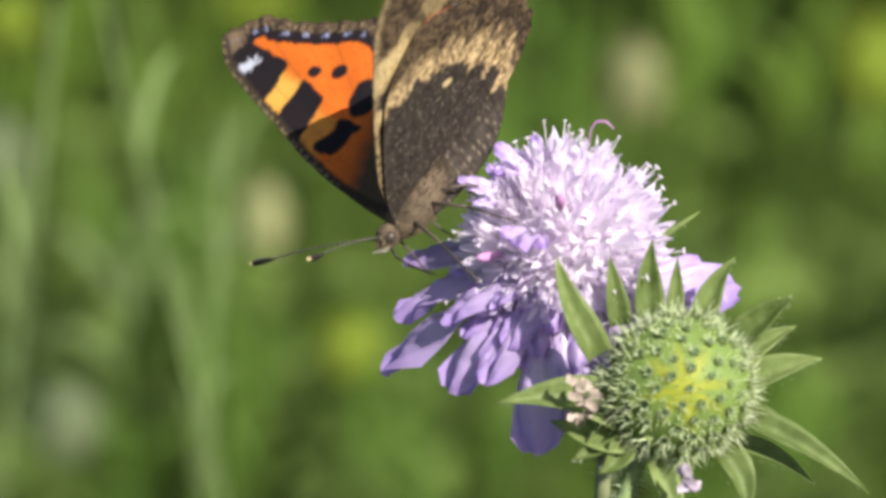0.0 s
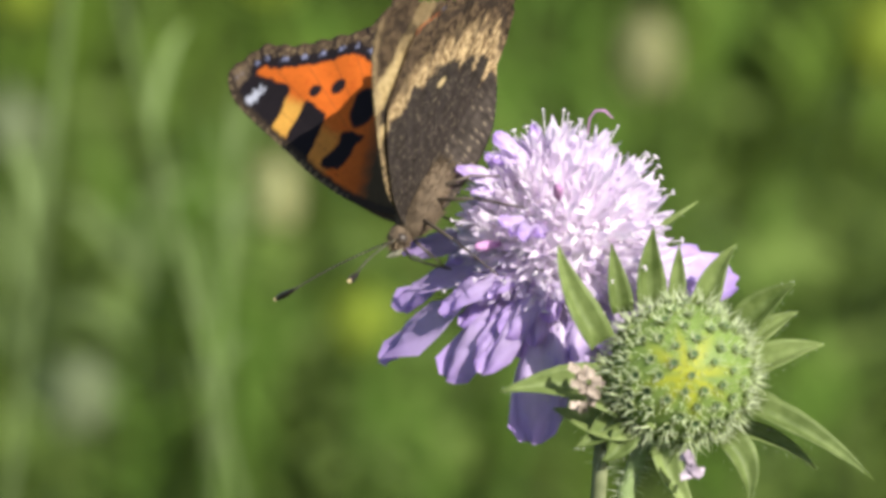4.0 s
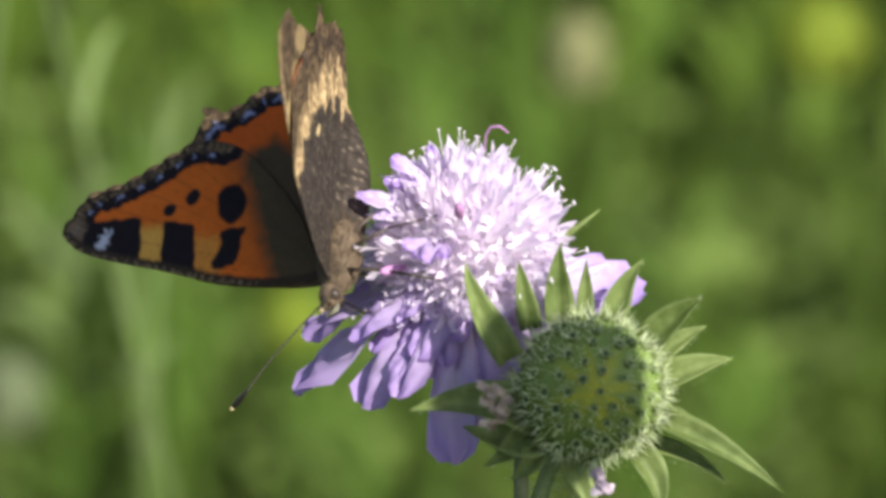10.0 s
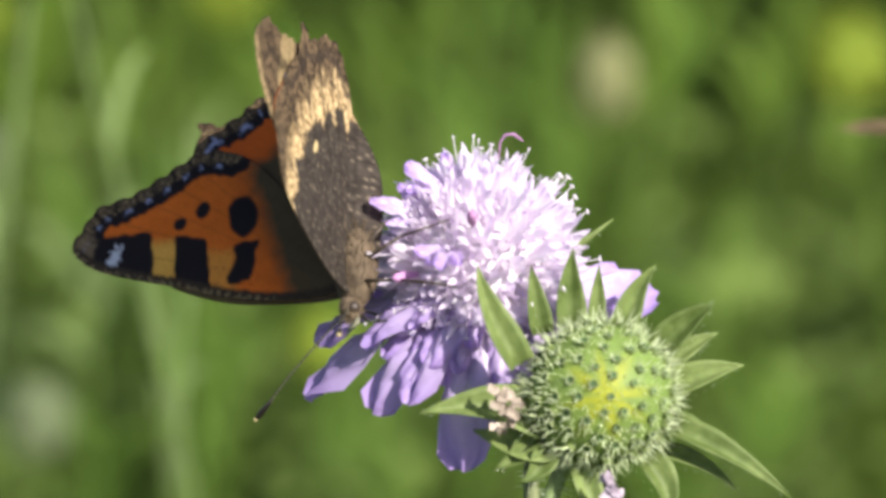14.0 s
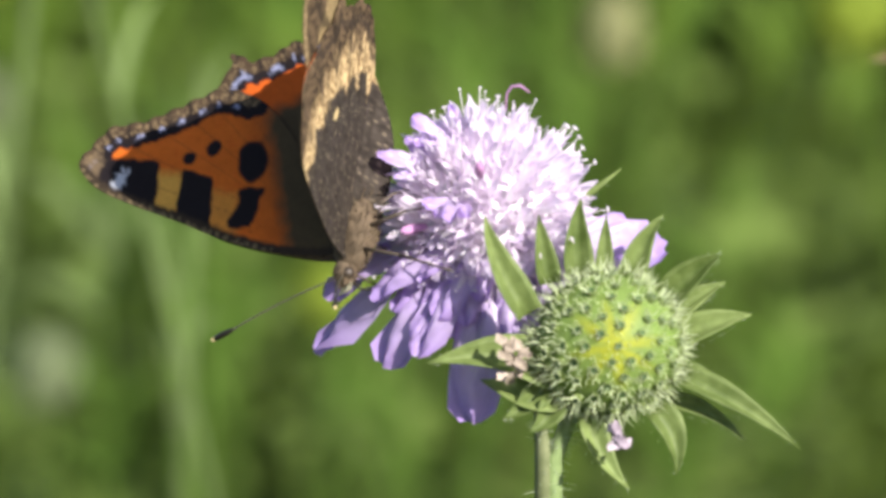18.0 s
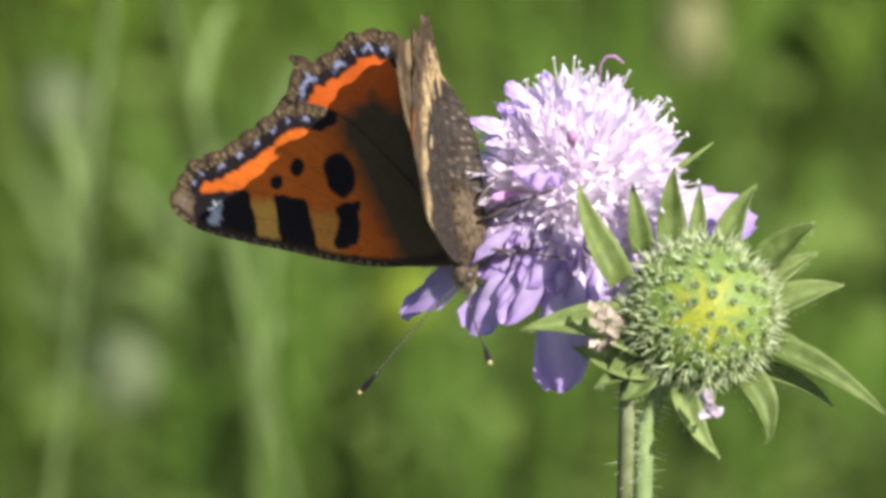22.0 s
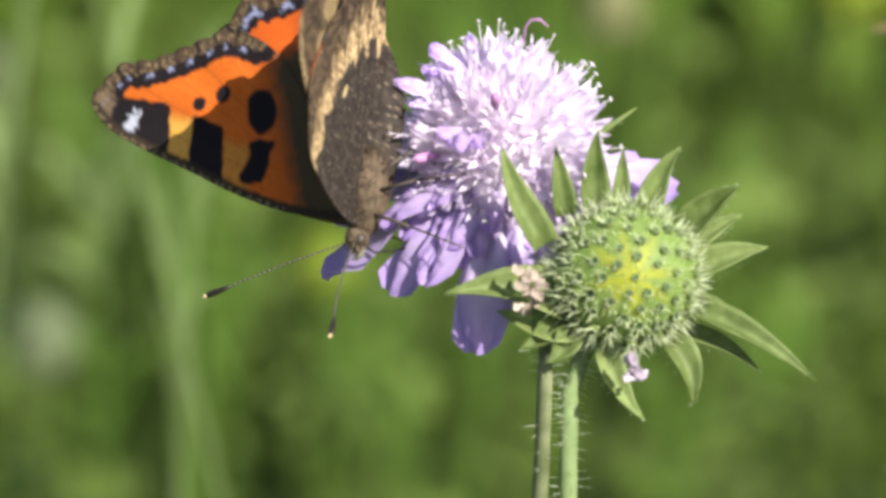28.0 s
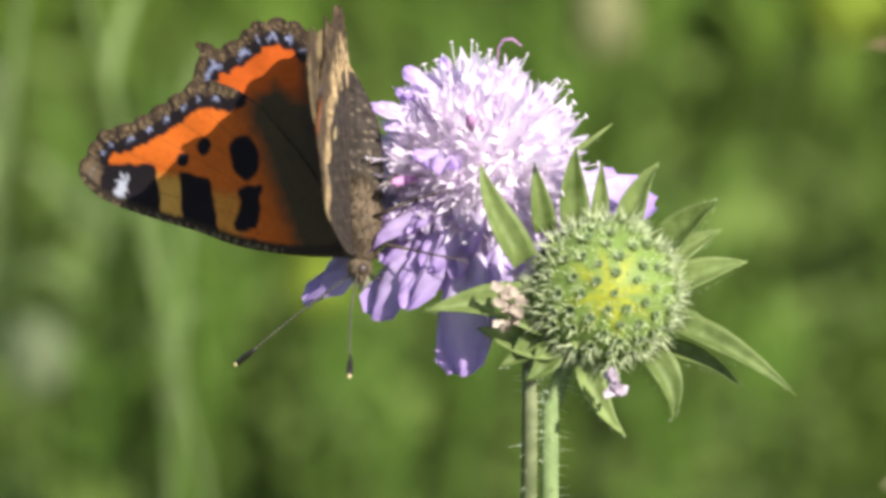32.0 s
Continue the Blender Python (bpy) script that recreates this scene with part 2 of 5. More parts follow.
def all_round(count, reach, seed):
    """Feet that thin out with the distance, with short turf under the flowers and clumps further off."""
    rng = random.Random(seed)
    out = []
    while len(out) < count:
        r, a = reach * rng.random() ** 1.5, rng.uniform(0, math.tau)
        x, y = r * math.cos(a), 0.9 + r * math.sin(a)
        clump = noise.noise((x * 1.7, y * 1.7, 5.0))
        if math.hypot(x / 0.9, (y - 2.6) / 1.3) < 1 or rng.random() > 0.75 + clump:
            continue
        h = rng.uniform(0.08, 0.28) * (1 + 0.5 * clump)
        if abs(x) < 0.45 and y < 1.45:
            h *= 0.5
        if abs(x) < 0.4 and -1.0 < y < 0.6:
            h = min(h, 0.11)
        out.append((x, y, h, 1 + r / 5))
    return out


bent_blades("grass", field(7000, 0.62, 1.5, 3.8, 0.08, 0.30, 3), 0.0035, 3, "dense green meadow grass out of focus")
bent_blades("grass", field(5500, 1.5, 3.0, 7.0, 0.12, 0.36, 4), 0.006, 4, "far green meadow grass")
bent_blades("grass", all_round(42000, 13.0, 8), 0.0035, 9, "green meadow grass round the flowers")


def herbs(count, seed):
    """Low broad-leaved herbs in clumps among the grass, leaves at every slant."""
    rng = random.Random(seed)
    verts, faces = [], []
    for _ in range(count):
        y = rng.uniform(0.75, 3.3)
        x = rng.gauss(-0.05 * y, 0.07 + 0.06 * y)
        tall = max(0.07, 0.52 - 0.19 * y) * rng.uniform(0.55, 1.05)
        size, reach = rng.uniform(0.010, 0.024), rng.uniform(0.02, 0.05)
        for _ in range(rng.randrange(18, 46)):
            a, b, lift = rng.uniform(0, math.tau), rng.uniform(0, math.tau), rng.uniform(-0.5, 1.1)
            p = Vector((x + reach * rng.random() * math.cos(a), y + reach * rng.random() * math.sin(a), tall * rng.uniform(0.35, 1.0) - 0.03))
            way = Vector((math.cos(b), math.sin(b), lift)).normalized()
            side, up = frame_of(way)
            side = side * math.cos(a) + up * math.sin(a) * 0.6
            ln = size * rng.uniform(0.6, 1.5)
            wd = ln * rng.uniform(0.16, 0.42)
            s = len(verts)
            for k, f in ((0.0, 0.15), (0.3, 0.9), (0.65, 1.0), (1.0, 0.08)):
                q = p + way * (ln * k) - Vector((0, 0, ln * 0.25 * k * k))
                verts += [q - side * (wd * f), q + side * (wd * f)]
            faces += [(s + j, s + j + 1, s + j + 3, s + j + 2) for j in (0, 2, 4)]
    me = bpy.data.meshes.new("meadow_herb")
    me.from_pydata(verts, [], faces)
    me.materials.append(M_HERB)
    return tagged(new("meadow_herb", me), "low broad-leaved green meadow herbs out of focus", "plant", kind="stuff")


herbs(130, 17)


def beside(px, py, dist):
    """The place that lies dist metres from the lens, px and py from the view's middle in units of its span."""
    return CENTRE @ Vector(((px - 784) / SPAN * dist, dist - REACH, (441 - py) / SPAN * dist))


def stalk_points(head, lean, n=7):
    """From the ground up to a head, leaning."""
    foot = Vector((head.x + lean[0], head.y + lean[1], -0.03))
    return [foot.lerp(head, i / (n - 1)) + Vector((lean[0], lean[1], 0)) * (0.35 * math.sin(math.pi * i / (n - 1))) for i in range(n)]


def meadow_flower(name, px, py, dist, size, tall, mat, label, category, seed, lean=(0.02, 0.0), drop=0.0):
    """A small flower or seed head of many bristly scales on its stalk."""
    rng = random.Random(seed)
    head = beside(px, py, dist)
    thing = new(name)
    thing.location = (head.x + lean[0], head.y + lean[1], -0.03)
    o = Vector(thing.location)
    bm = bmesh.new()
    tube(bm, [p - o for p in stalk_points(head, lean)], [0.0009] * 7, 6)
    part("stalk", bm, M_GRASS_PALE, thing)
    bm = bmesh.new()
    bmesh.ops.create_icosphere(bm, subdivisions=2, radius=size * 0.44)
    bmesh.ops.scale(bm, vec=(1, 1, tall), verts=bm.verts)
    bmesh.ops.translate(bm, vec=head - o + Vector((0, 0, drop * size)), verts=bm.verts)
    for i in range(120):
        z = 1 - 2 * (i + 0.5) / 120
        a = i * 2.39996
        r = math.sqrt(max(0, 1 - z * z))
        d = Vector((r * math.cos(a), r * math.sin(a), z * tall + drop))
        p = head - o + d * size * 0.32
        q = head - o + d * size * rng.uniform(0.42, 0.56)
        s, u = frame_of(d)
        blade(bm, [p, p.lerp(q, 0.6) + u * size * 0.05, q], [size * 0.10, size * 0.16, size * 0.05], s.cross(d) + Vector((0.1, 0, 0)), 0.3, 2)
    part("flower_head", bm, mat, thing)
    bm = bmesh.new()
    for i in range(9):
        a = i * math.tau / 9
        d = Vector((math.cos(a), math.sin(a), -0.35))
        p = head - o + Vector((0, 0, -0.3 * size * tall))
        blade(bm, [p, p + d * size * 0.3, p + d * size * 0.42 + Vector((0, 0, size * 0.2))], [size * 0.1, size * 0.14, size * 0.02], Vector((0, 0, 1)), 0.3, 2)
    part("bract_ring", bm, M_LEAF, thing)
    return tagged(thing, label, category)


meadow_flower("faded_flower", 1120, 55, 1.15, 0.016, 1.5, M_BEIGE, "faded beige flower head on a green stalk, out of focus", "flower", 1, (0.03, 0.02))
meadow_flower("faded_flower", 461, 300, 1.10, 0.014, 1.5, M_BEIGE, "faded beige seed head on a thin stalk, out of focus", "flower", 2, (-0.01, 0.02))
meadow_flower("white_flower", 112, 655, 1.05, 0.019, 1.1, M_WHITE, "whitish round flower head low in the grass", "flower", 3, (0.015, 0.03))
meadow_flower("white_flower", -6, 182, 1.3, 0.019, 1.3, M_WHITE, "whitish flower head out of focus", "flower", 4, (-0.03, 0.03))
meadow_flower("yellow_flower", 616, 524, 1.2, 0.021, 0.9, M_YELLOW, "yellow-green flower cluster out of focus", "flower", 5, (0.02, 0.0))
meadow_flower("yellow_flower", 1545, 22, 1.35, 0.036, 0.9, M_YELLOW, "large yellow flower cluster out of focus", "flower", 6, (0.04, 0.02))
meadow_flower("yellow_flower", 446, -84, 1.3, 0.027, 0.6, M_YELLOW, "yellow flower cluster out of focus", "flower", 7, (-0.02, 0.02))
meadow_flower("yellow_flower", 10, -50, 1.4, 0.022, 0.8, M_YELLOW, "yellow-green flower cluster among grass", "flower", 8, (-0.04, 0.02))


def grass_stem(px0, py0, px1, py1, dist, width, mat, label, seed):
    """A tall grass culm from one place of the view to another, carried on down to the ground, with a leaf."""
    top, low = beside(px0, py0, dist), beside(px1, py1, dist)
    way = (low - top).normalized()
    thing = new("tall_grass")
    foot = low + way * ((low.z + 0.03) / max(0.2, -way.z))
    thing.location = foot
    bm = bmesh.new()
    pts = [top.lerp(foot, i / 9) - foot for i in range(10)]
    tube(bm, pts, [width * (0.6 + 0.4 * i / 9) for i in range(10)], 6)
    part("culm", bm, mat, thing)
    rng = random.Random(seed)
    bm = bmesh.new()
    a = rng.uniform(-0.5, 0.5)
    p = (top - foot).lerp(low - foot, 0.55)
    g = 0.2 if dist < 0.9 else 0.4
    blade(bm, [p, p + g * Vector((0.012 * a, 0.01, 0.035)), p + g * Vector((0.03 * a, 0.02, 0.06)), p + g * Vector((0.055 * a, 0.03, 0.075))],
          [width * 1.2, width * 2.0, width * 1.6, 0.0004], Vector((0.2, -1, 0.3)), 0.4, 2)
    part("leaf", bm, mat, thing)
    return tagged(thing, label, "grass", "tall grass stems")


grass_stem(100, -85, -5, 800, 0.60, 0.0012, M_PALE_LEAF, "tall pale green grass stem out of focus", 1)
grass_stem(172, -100, 300, 430, 0.62, 0.0009, M_PALE_LEAF, "tall pale green grass stem out of focus", 2)
grass_stem(1350, -120, 1190, 190, 1.1, 0.0014, M_GRASS_PALE, "slanting pale green grass stem out of focus", 3)
grass_stem(330, 160, 350, 560, 1.1, 0.0016, M_GRASS_PALE, "green leafy stem out of focus", 4)
grass_stem(905, 640, 870, 900, 1.05, 0.0014, M_GRASS_PALE, "green grass stem out of focus", 5)


grass_stem(392, 120, 360, 760, 0.64, 0.0009, M_PALE_LEAF, "thin pale green grass stem out of focus", 6)
grass_stem(1190, 250, 1240, 900, 1.3, 0.0014, M_GRASS_PALE, "thin green grass stem out of focus", 7)
grass_stem(640, 600, 610, 960, 1.2, 0.0012, M_GRASS_PALE, "thin green grass stem out of focus", 8)


def leafy_weed(px, py, dist, size, turn, seed, mat, label):
    """A low plant with a few narrow leaves on a stalk."""
    rng = random.Random(seed)
    top = beside(px, py, dist)
    thing = new("leafy_weed")
    thing.location = (top.x, top.y + 0.01, -0.03)
    o = Vector(thing.location)
    bm = bmesh.new()
    tube(bm, [p - o for p in stalk_points(top, (0.0, 0.01))], [0.0009] * 7, 6)
    part("stalk", bm, M_GRASS_PALE, thing)
    for i in range(5):
        a = turn + i * 2.1 + rng.uniform(-0.4, 0.4)
        d = Vector((math.cos(a), 0.5 * math.sin(a), 0.0))
        p = top - o + Vector((0, 0, -0.006 * i))
        q = p + d * size * rng.uniform(0.5, 0.9) + Vector((0, 0, size * rng.uniform(0.2, 1.7)))
        bm = bmesh.new()
        blade(bm, bend(p, q, Vector((0, 0, size * 0.2)), 6), [size * w for w in (0.06, 0.13, 0.17, 0.15, 0.09, 0.01)], Vector((0.1, -0.75, 0.65)), 0.3, 4, 0, 0.05, i)
        part("leaf", bm, mat, thing)
    return tagged(thing, label, "plant", "leafy weeds")


for i, (px, py, dist, size, turn) in enumerate(((250, 400, 1.15, 0.030, 2.4), (345, 330, 1.1, 0.018, 1.0), (430, 600, 1.2, 0.026, 0.6), (690, 690, 1.3, 0.034, 1.9), (880, 110, 1.4, 0.030, 1.2),
                                                (990, 40, 1.2, 0.020, 2.6), (1060, 170, 1.3, 0.020, 0.4), (1420, 700, 1.4, 0.032, 1.5), (1330, 480, 1.6, 0.034, 1.3), (1010, 330, 1.6, 0.030, 0.7), (760, 820, 1.3, 0.030, 1.8), (1240, 860, 1.4, 0.034, 1.1),
                                                (560, 40, 1.5, 0.030, 2.2), (220, 740, 1.2, 0.020, 0.2))):
    leafy_weed(px, py, dist, size, turn, 30 + i, M_GRASS_PALE, "narrow-leaved green weed out of focus in the grass")
for i, (px, py, dist, size, turn) in enumerate(((205, 400, 1.05, 0.026, 0.8), (345, 520, 0.66, 0.010, 2.2), (40, 500, 1.1, 0.026, 1.4), (390, 260, 0.95, 0.014, 0.3))):
    leafy_weed(px, py, dist, size, turn, 60 + i, M_PALE_LEAF, "pale grey-green leafy weed out of focus in the grass")

for i, (px, py, dist, size, turn) in enumerate(((110, 40, 1.5, 0.040, 0.7), (270, 70, 1.4, 0.036, 1.9), (440, 30, 1.6, 0.040, 0.2), (30, 130, 1.5, 0.034, 2.5), (600, 90, 1.5, 0.036, 1.2), (760, 30, 1.6, 0.036, 0.6),
                                                (1240, 40, 1.7, 0.036, 2.2), (1420, 60, 1.9, 0.040, 1.0), (1540, 160, 2.0, 0.040, 2.4))):
    leafy_weed(px, py, dist, size, turn, 80 + i, M_FRESH, "fresh green leafy weed in the sun, out of focus")


def dry_grass():
    """A straw-coloured grass ear at the edge of the view."""
    thing = new("dry_grass")
    top, low = beside(1690, 60, 0.40), beside(1668, 1000, 0.40)
    way = (low - top).normalized()
    foot = low + way * ((low.z + 0.03) / max(0.2, -way.z))
    thing.location = foot
    bm = bmesh.new()
    tube(bm, [top.lerp(foot, i / 9) - foot for i in range(10)], [0.0004 + 0.0004 * i / 9 for i in range(10)], 6)
    part("culm", bm, M_STRAW, thing)
    for px, py, dx, dy in ((1690, 108, -175, -2), (1668, 760, -120, 130), (1690, 300, 60, 40)):
        bm = bmesh.new()
        a, b = beside(px, py, 0.40) - foot, beside(px + dx, py + dy, 0.398) - foot
        for k in range(3):
            o = Vector((0.0002 * (k - 1), 0, 0.0001 * (k - 1)))
            blade(bm, bend(a, b + o * 3, o * 2, 5), [0.0003, 0.0005, 0.0007, 0.0005, 0.0001], Vector((0.1, -1, 0.4)), 0.6, 2)
        part("spikelet", bm, M_SPIKELET if dy > 100 else M_STRAW, thing)
    return tagged(thing, "dry straw-coloured grass stalk with thin spikelets", "grass")


straw = dry_grass()


def broad_blade():
    """A broad grass blade, added out of view, that sways beside the lens to shade the seed head at times."""
    thing = new("unseen_shade_grass")
    mid = CENTRE @ Vector((0.0860, -0.1247, 0.0506))
    thing.location = (mid.x, mid.y, -0.03)
    top = mid - thing.location
    bm = bmesh.new()
    side = Vector((1, 0.3, 0))
    pts = [Vector((-0.004, 0, 0)), Vector((-0.003, 0, top.z * 0.4)), Vector((-0.003, 0, top.z * 0.8)), top + Vector((-0.003, 0, -0.013)), top + Vector((-0.001, 0, -0.006)), top + Vector((0, 0, 0.001)), top + Vector((-0.001, 0, 0.0065))]
    blade(bm, pts, [0.003, 0.003, 0.004, 0.0066, 0.0130, 0.0128, 0.001], Vector((0.4, -0.85, 0.3)), 0.15, 4, thick=0.0003)
    part("leaf", bm, M_THIN_LEAF, thing)
    return tagged(thing, "broad green grass blade swaying out of view, added to shade the seed head", "grass")


shade_blade = broad_blade()


# ---- the lilac flower ----
LILAC, DEEP, PALE = (0.80, 0.61, 0.94), (0.64, 0.44, 0.92), (0.94, 0.87, 0.93)


def lilac(u, v):
    return mixed((0.98, 0.93, 0.97), (0.87, 0.73, 0.94), u * 1.5 - 0.5)


def lilac_deep(u, v):
    return mixed(mixed(PALE, LILAC, 0.45), DEEP, u * 1.2 - 0.1 + 0.12 * abs(v))


def floret_mesh(seed):
    """A small corolla: a tube with four or five notched lobes, stamens standing out."""
    rng = random.Random(seed)
    bm = bmesh.new()
    lay = bm.loops.layers.float_color.new("pigment")
    n = rng.choice((4, 5, 5))
    for i in range(n):
        a = i * math.tau / n + rng.uniform(-0.25, 0.25)
        out = Vector((math.cos(a), math.sin(a), 0))
        ln, spread = rng.uniform(2.8, 4.4), rng.uniform(0.10, 0.38)
        base = Vector((0, 0, 0)) + out * 0.25
        pts = [base, base + Vector((0, 0, 1.2)) + out * 0.15, base + Vector((0, 0, 1.2 + 0.5 * ln)) + out * (0.3 * ln * spread),
               base + Vector((0, 0, 1.2 + 0.82 * ln)) + out * (0.72 * ln * spread), base + Vector((0, 0, 1.2 + 0.95 * ln)) + out * (1.05 * ln * spread)]
        w = rng.uniform(0.55, 0.92)
        blade(bm, [p * MM for p in pts], [x * MM * w for x in (0.4, 0.75, 1.05, 0.7, 0.06)], -out + Vector((0, 0, 0.4)), 0.25, 4, 0, 0.07, seed + i, lilac, lay)
    if seed % 2 == 0:
        for i in range(1):
            a = rng.uniform(0, math.tau)
            out = Vector((math.cos(a), math.sin(a), 0))
            tip = (Vector((0, 0, rng.uniform(4.4, 6.0))) + out * rng.uniform(0.3, 1.4)) * MM
            tube(bm, [(out * 0.15 * MM), tip * 0.6, tip], [0.045 * MM] * 3, 4, 1)
            s, u = frame_of(tip)
            d = (s * math.cos(a) + u * math.sin(a)) * 0.3 * MM
            tube(bm, [tip - d, tip, tip + d], [0.06 * MM, 0.12 * MM, 0.06 * MM], 5, 2 if i else 1)
    return mesh_of("floret", bm, [M_FLORET, M_STYLE, M_ANTHER])


def lilac_mid(u, v):
    return mixed((0.96, 0.91, 0.96), (0.78, 0.64, 0.92), u * 1.3 - 0.4 + 0.1 * abs(v))


def ray_floret(base, tip, width, seed, side_lobes=0.55, tint=lilac_deep, fine=12, face=(-0.15, -0.75, 0.65), splay=0.5):
    """An outer floret of a long broad wavy lobe and two shorter ones beside it. Millimetres."""
    rng = random.Random(seed)
    base, tip = Vector(base), Vector(tip)
    bm = bmesh.new()
    lay = bm.loops.layers.float_color.new("pigment")
    face = Vector(face)
    full = tip - base
    s = full.cross(face).normalized()
    for i, (turn, ln, w) in enumerate(((-splay, side_lobes, 0.62), (0.0, 1.0, 1.0), (splay, side_lobes, 0.62))):
        turn += rng.uniform(-0.12, 0.12)
        d = (full * math.cos(turn) + s * full.length * math.sin(turn)) * ln * rng.uniform(0.95, 1.05)
        up = face.normalized() * d.length
        pts = [base, base + d * 0.2 + up * 0.05, base + d * 0.42 + up * 0.075, base + d * 0.62 + up * 0.065, base + d * 0.8 + up * 0.035, base + d * 0.93, base + d + up * -0.02]
        w *= width * 0.95
        blade(bm, [p * MM for p in pts], [x * MM * w for x in (0.2, 0.45, 0.78, 1.0, 0.98, 0.76, 0.34)], face, -0.25, fine, 0, 0.5, seed * 3 + i, tint, lay, fray=0.05)
    return part("ray_floret", bm, M_PETAL, flower)


def hairy_stem(thing, path, r0, r1, mat, hairs, seed, label):
    bm = bmesh.new()
    n = len(path)
    tube(bm, path, [r0 + (r1 - r0) * i / (n - 1) for i in range(n)], 12)
    stem = part("stem", bm, mat, thing, label)
    rng = random.Random(seed)
    bm = bmesh.new()
    for _ in range(hairs):
        i = rng.randrange(0, min(5, n - 1))
        p = path[i].lerp(path[i + 1], rng.random())
        s, u = frame_of(path[i + 1] - path[i])
        a = rng.uniform(0, math.tau)
        d = s * math.cos(a) + u * math.sin(a)
        spike(bm, p + d * r0 * 0.9, p + d * (r0 + rng.uniform(0.5, 1.5) * MM) + Vector((0, 0, rng.uniform(-0.3, 0.3) * MM)), 0.035 * MM)
    part("stem_hair", bm, M_HAIR, stem, "fine whitish hairs")
    return stem


def bract(thing, base, tip, width, sag, face, seed, name="bract", label="", hairs=26):
    """A pointed green leaf with fine hairs along its edge. Millimetres."""
    base, tip, sag = Vector(base) * MM, Vector(tip) * MM, Vector(sag) * MM
    pts = bend(base, tip, sag, 8)
    ws = [w * width * MM for w in (0.9, 1.0, 0.97, 0.84, 0.66, 0.45, 0.23, 0.02)]
    bm = bmesh.new()
    blade(bm, pts, ws, face, 0.1, 6, 0, 0.05, seed, thick=0.12 * MM, fold=0.75)
    ob = part(name, bm, M_LEAF, thing, label)
    rng = random.Random(seed)
    bm = bmesh.new()
    for _ in range(hairs):
        k = rng.uniform(0.05, 6.9)
        i = int(k)
        p = pts[i].lerp(pts[i + 1], k - i)
        w = ws[i] + (ws[i + 1] - ws[i]) * (k - i)
        way = (pts[i + 1] - pts[i]).normalized()
        side = way.cross(Vector(face)).normalized() * rng.choice((-1, 1))
        q = p + side * w * 0.5
        spike(bm, q, q + (side + way * 0.6) * rng.uniform(0.12, 0.32) * MM, 0.022 * MM)
    part("leaf_hair", bm, M_HAIR, ob, "fine whitish hairs")
    return ob


M_CORE = material("floret_tubes", (0.86, 0.77, 0.86), 0.6, 0.2, 1500, 0.4, 0.3)
flower = new("lilac_flower")
tagged(flower, "lilac scabious flower head with pale tufted florets on a hairy stem", "flower")
DOME = Vector((-1.25, 1.5, -2.0))    # middle of the dome, millimetres
AXIS = Vector((0.12, -0.28, 0.95)).normalized()
floret_meshes = [floret_mesh(i) for i in range(8)]
rng = random.Random(11)
COUNT = 298
for i in range(COUNT):
    c = 1 - (i + 0.5) / COUNT * 1.6
    a = i * 2.399963
    r = math.sqrt(max(0, 1 - c * c))
    s, u = frame_of(AXIS)
    d = (AXIS * c + (s * math.cos(a) + u * math.sin(a)) * r).normalized()
    p = DOME + d * rng.uniform(3.9, 4.6)
    lift = (d + AXIS * (0.10 + 0.42 * max(0, c + 0.2)) + Vector((rng.uniform(-0.15, 0.15), rng.uniform(-0.15, 0.15), rng.uniform(-0.15, 0.15)))).normalized()
    size = rng.uniform(0.66, 0.98)
    piece("floret", floret_meshes[i % 8], None, flower, m=Matrix.Translation(p * MM) @ turned(lift, rng.uniform(0, 6.28)) @ Matrix.Scale(size, 4))
bm = bmesh.new()
bmesh.ops.create_icosphere(bm, subdivisions=4, radius=6.3 * MM)
bmesh.ops.translate(bm, verts=bm.verts, vec=DOME * MM)
part("flower_core", smooth(bm), M_CORE, flower)
# outer florets hang round the lower rim
s0, u0 = frame_of(AXIS)
RIM = DOME - AXIS * 3.6
UP, OUT = (-0.25, -0.42, 0.87), (-0.1, -0.85, 0.5)     # rays that lie flat, rays that hang
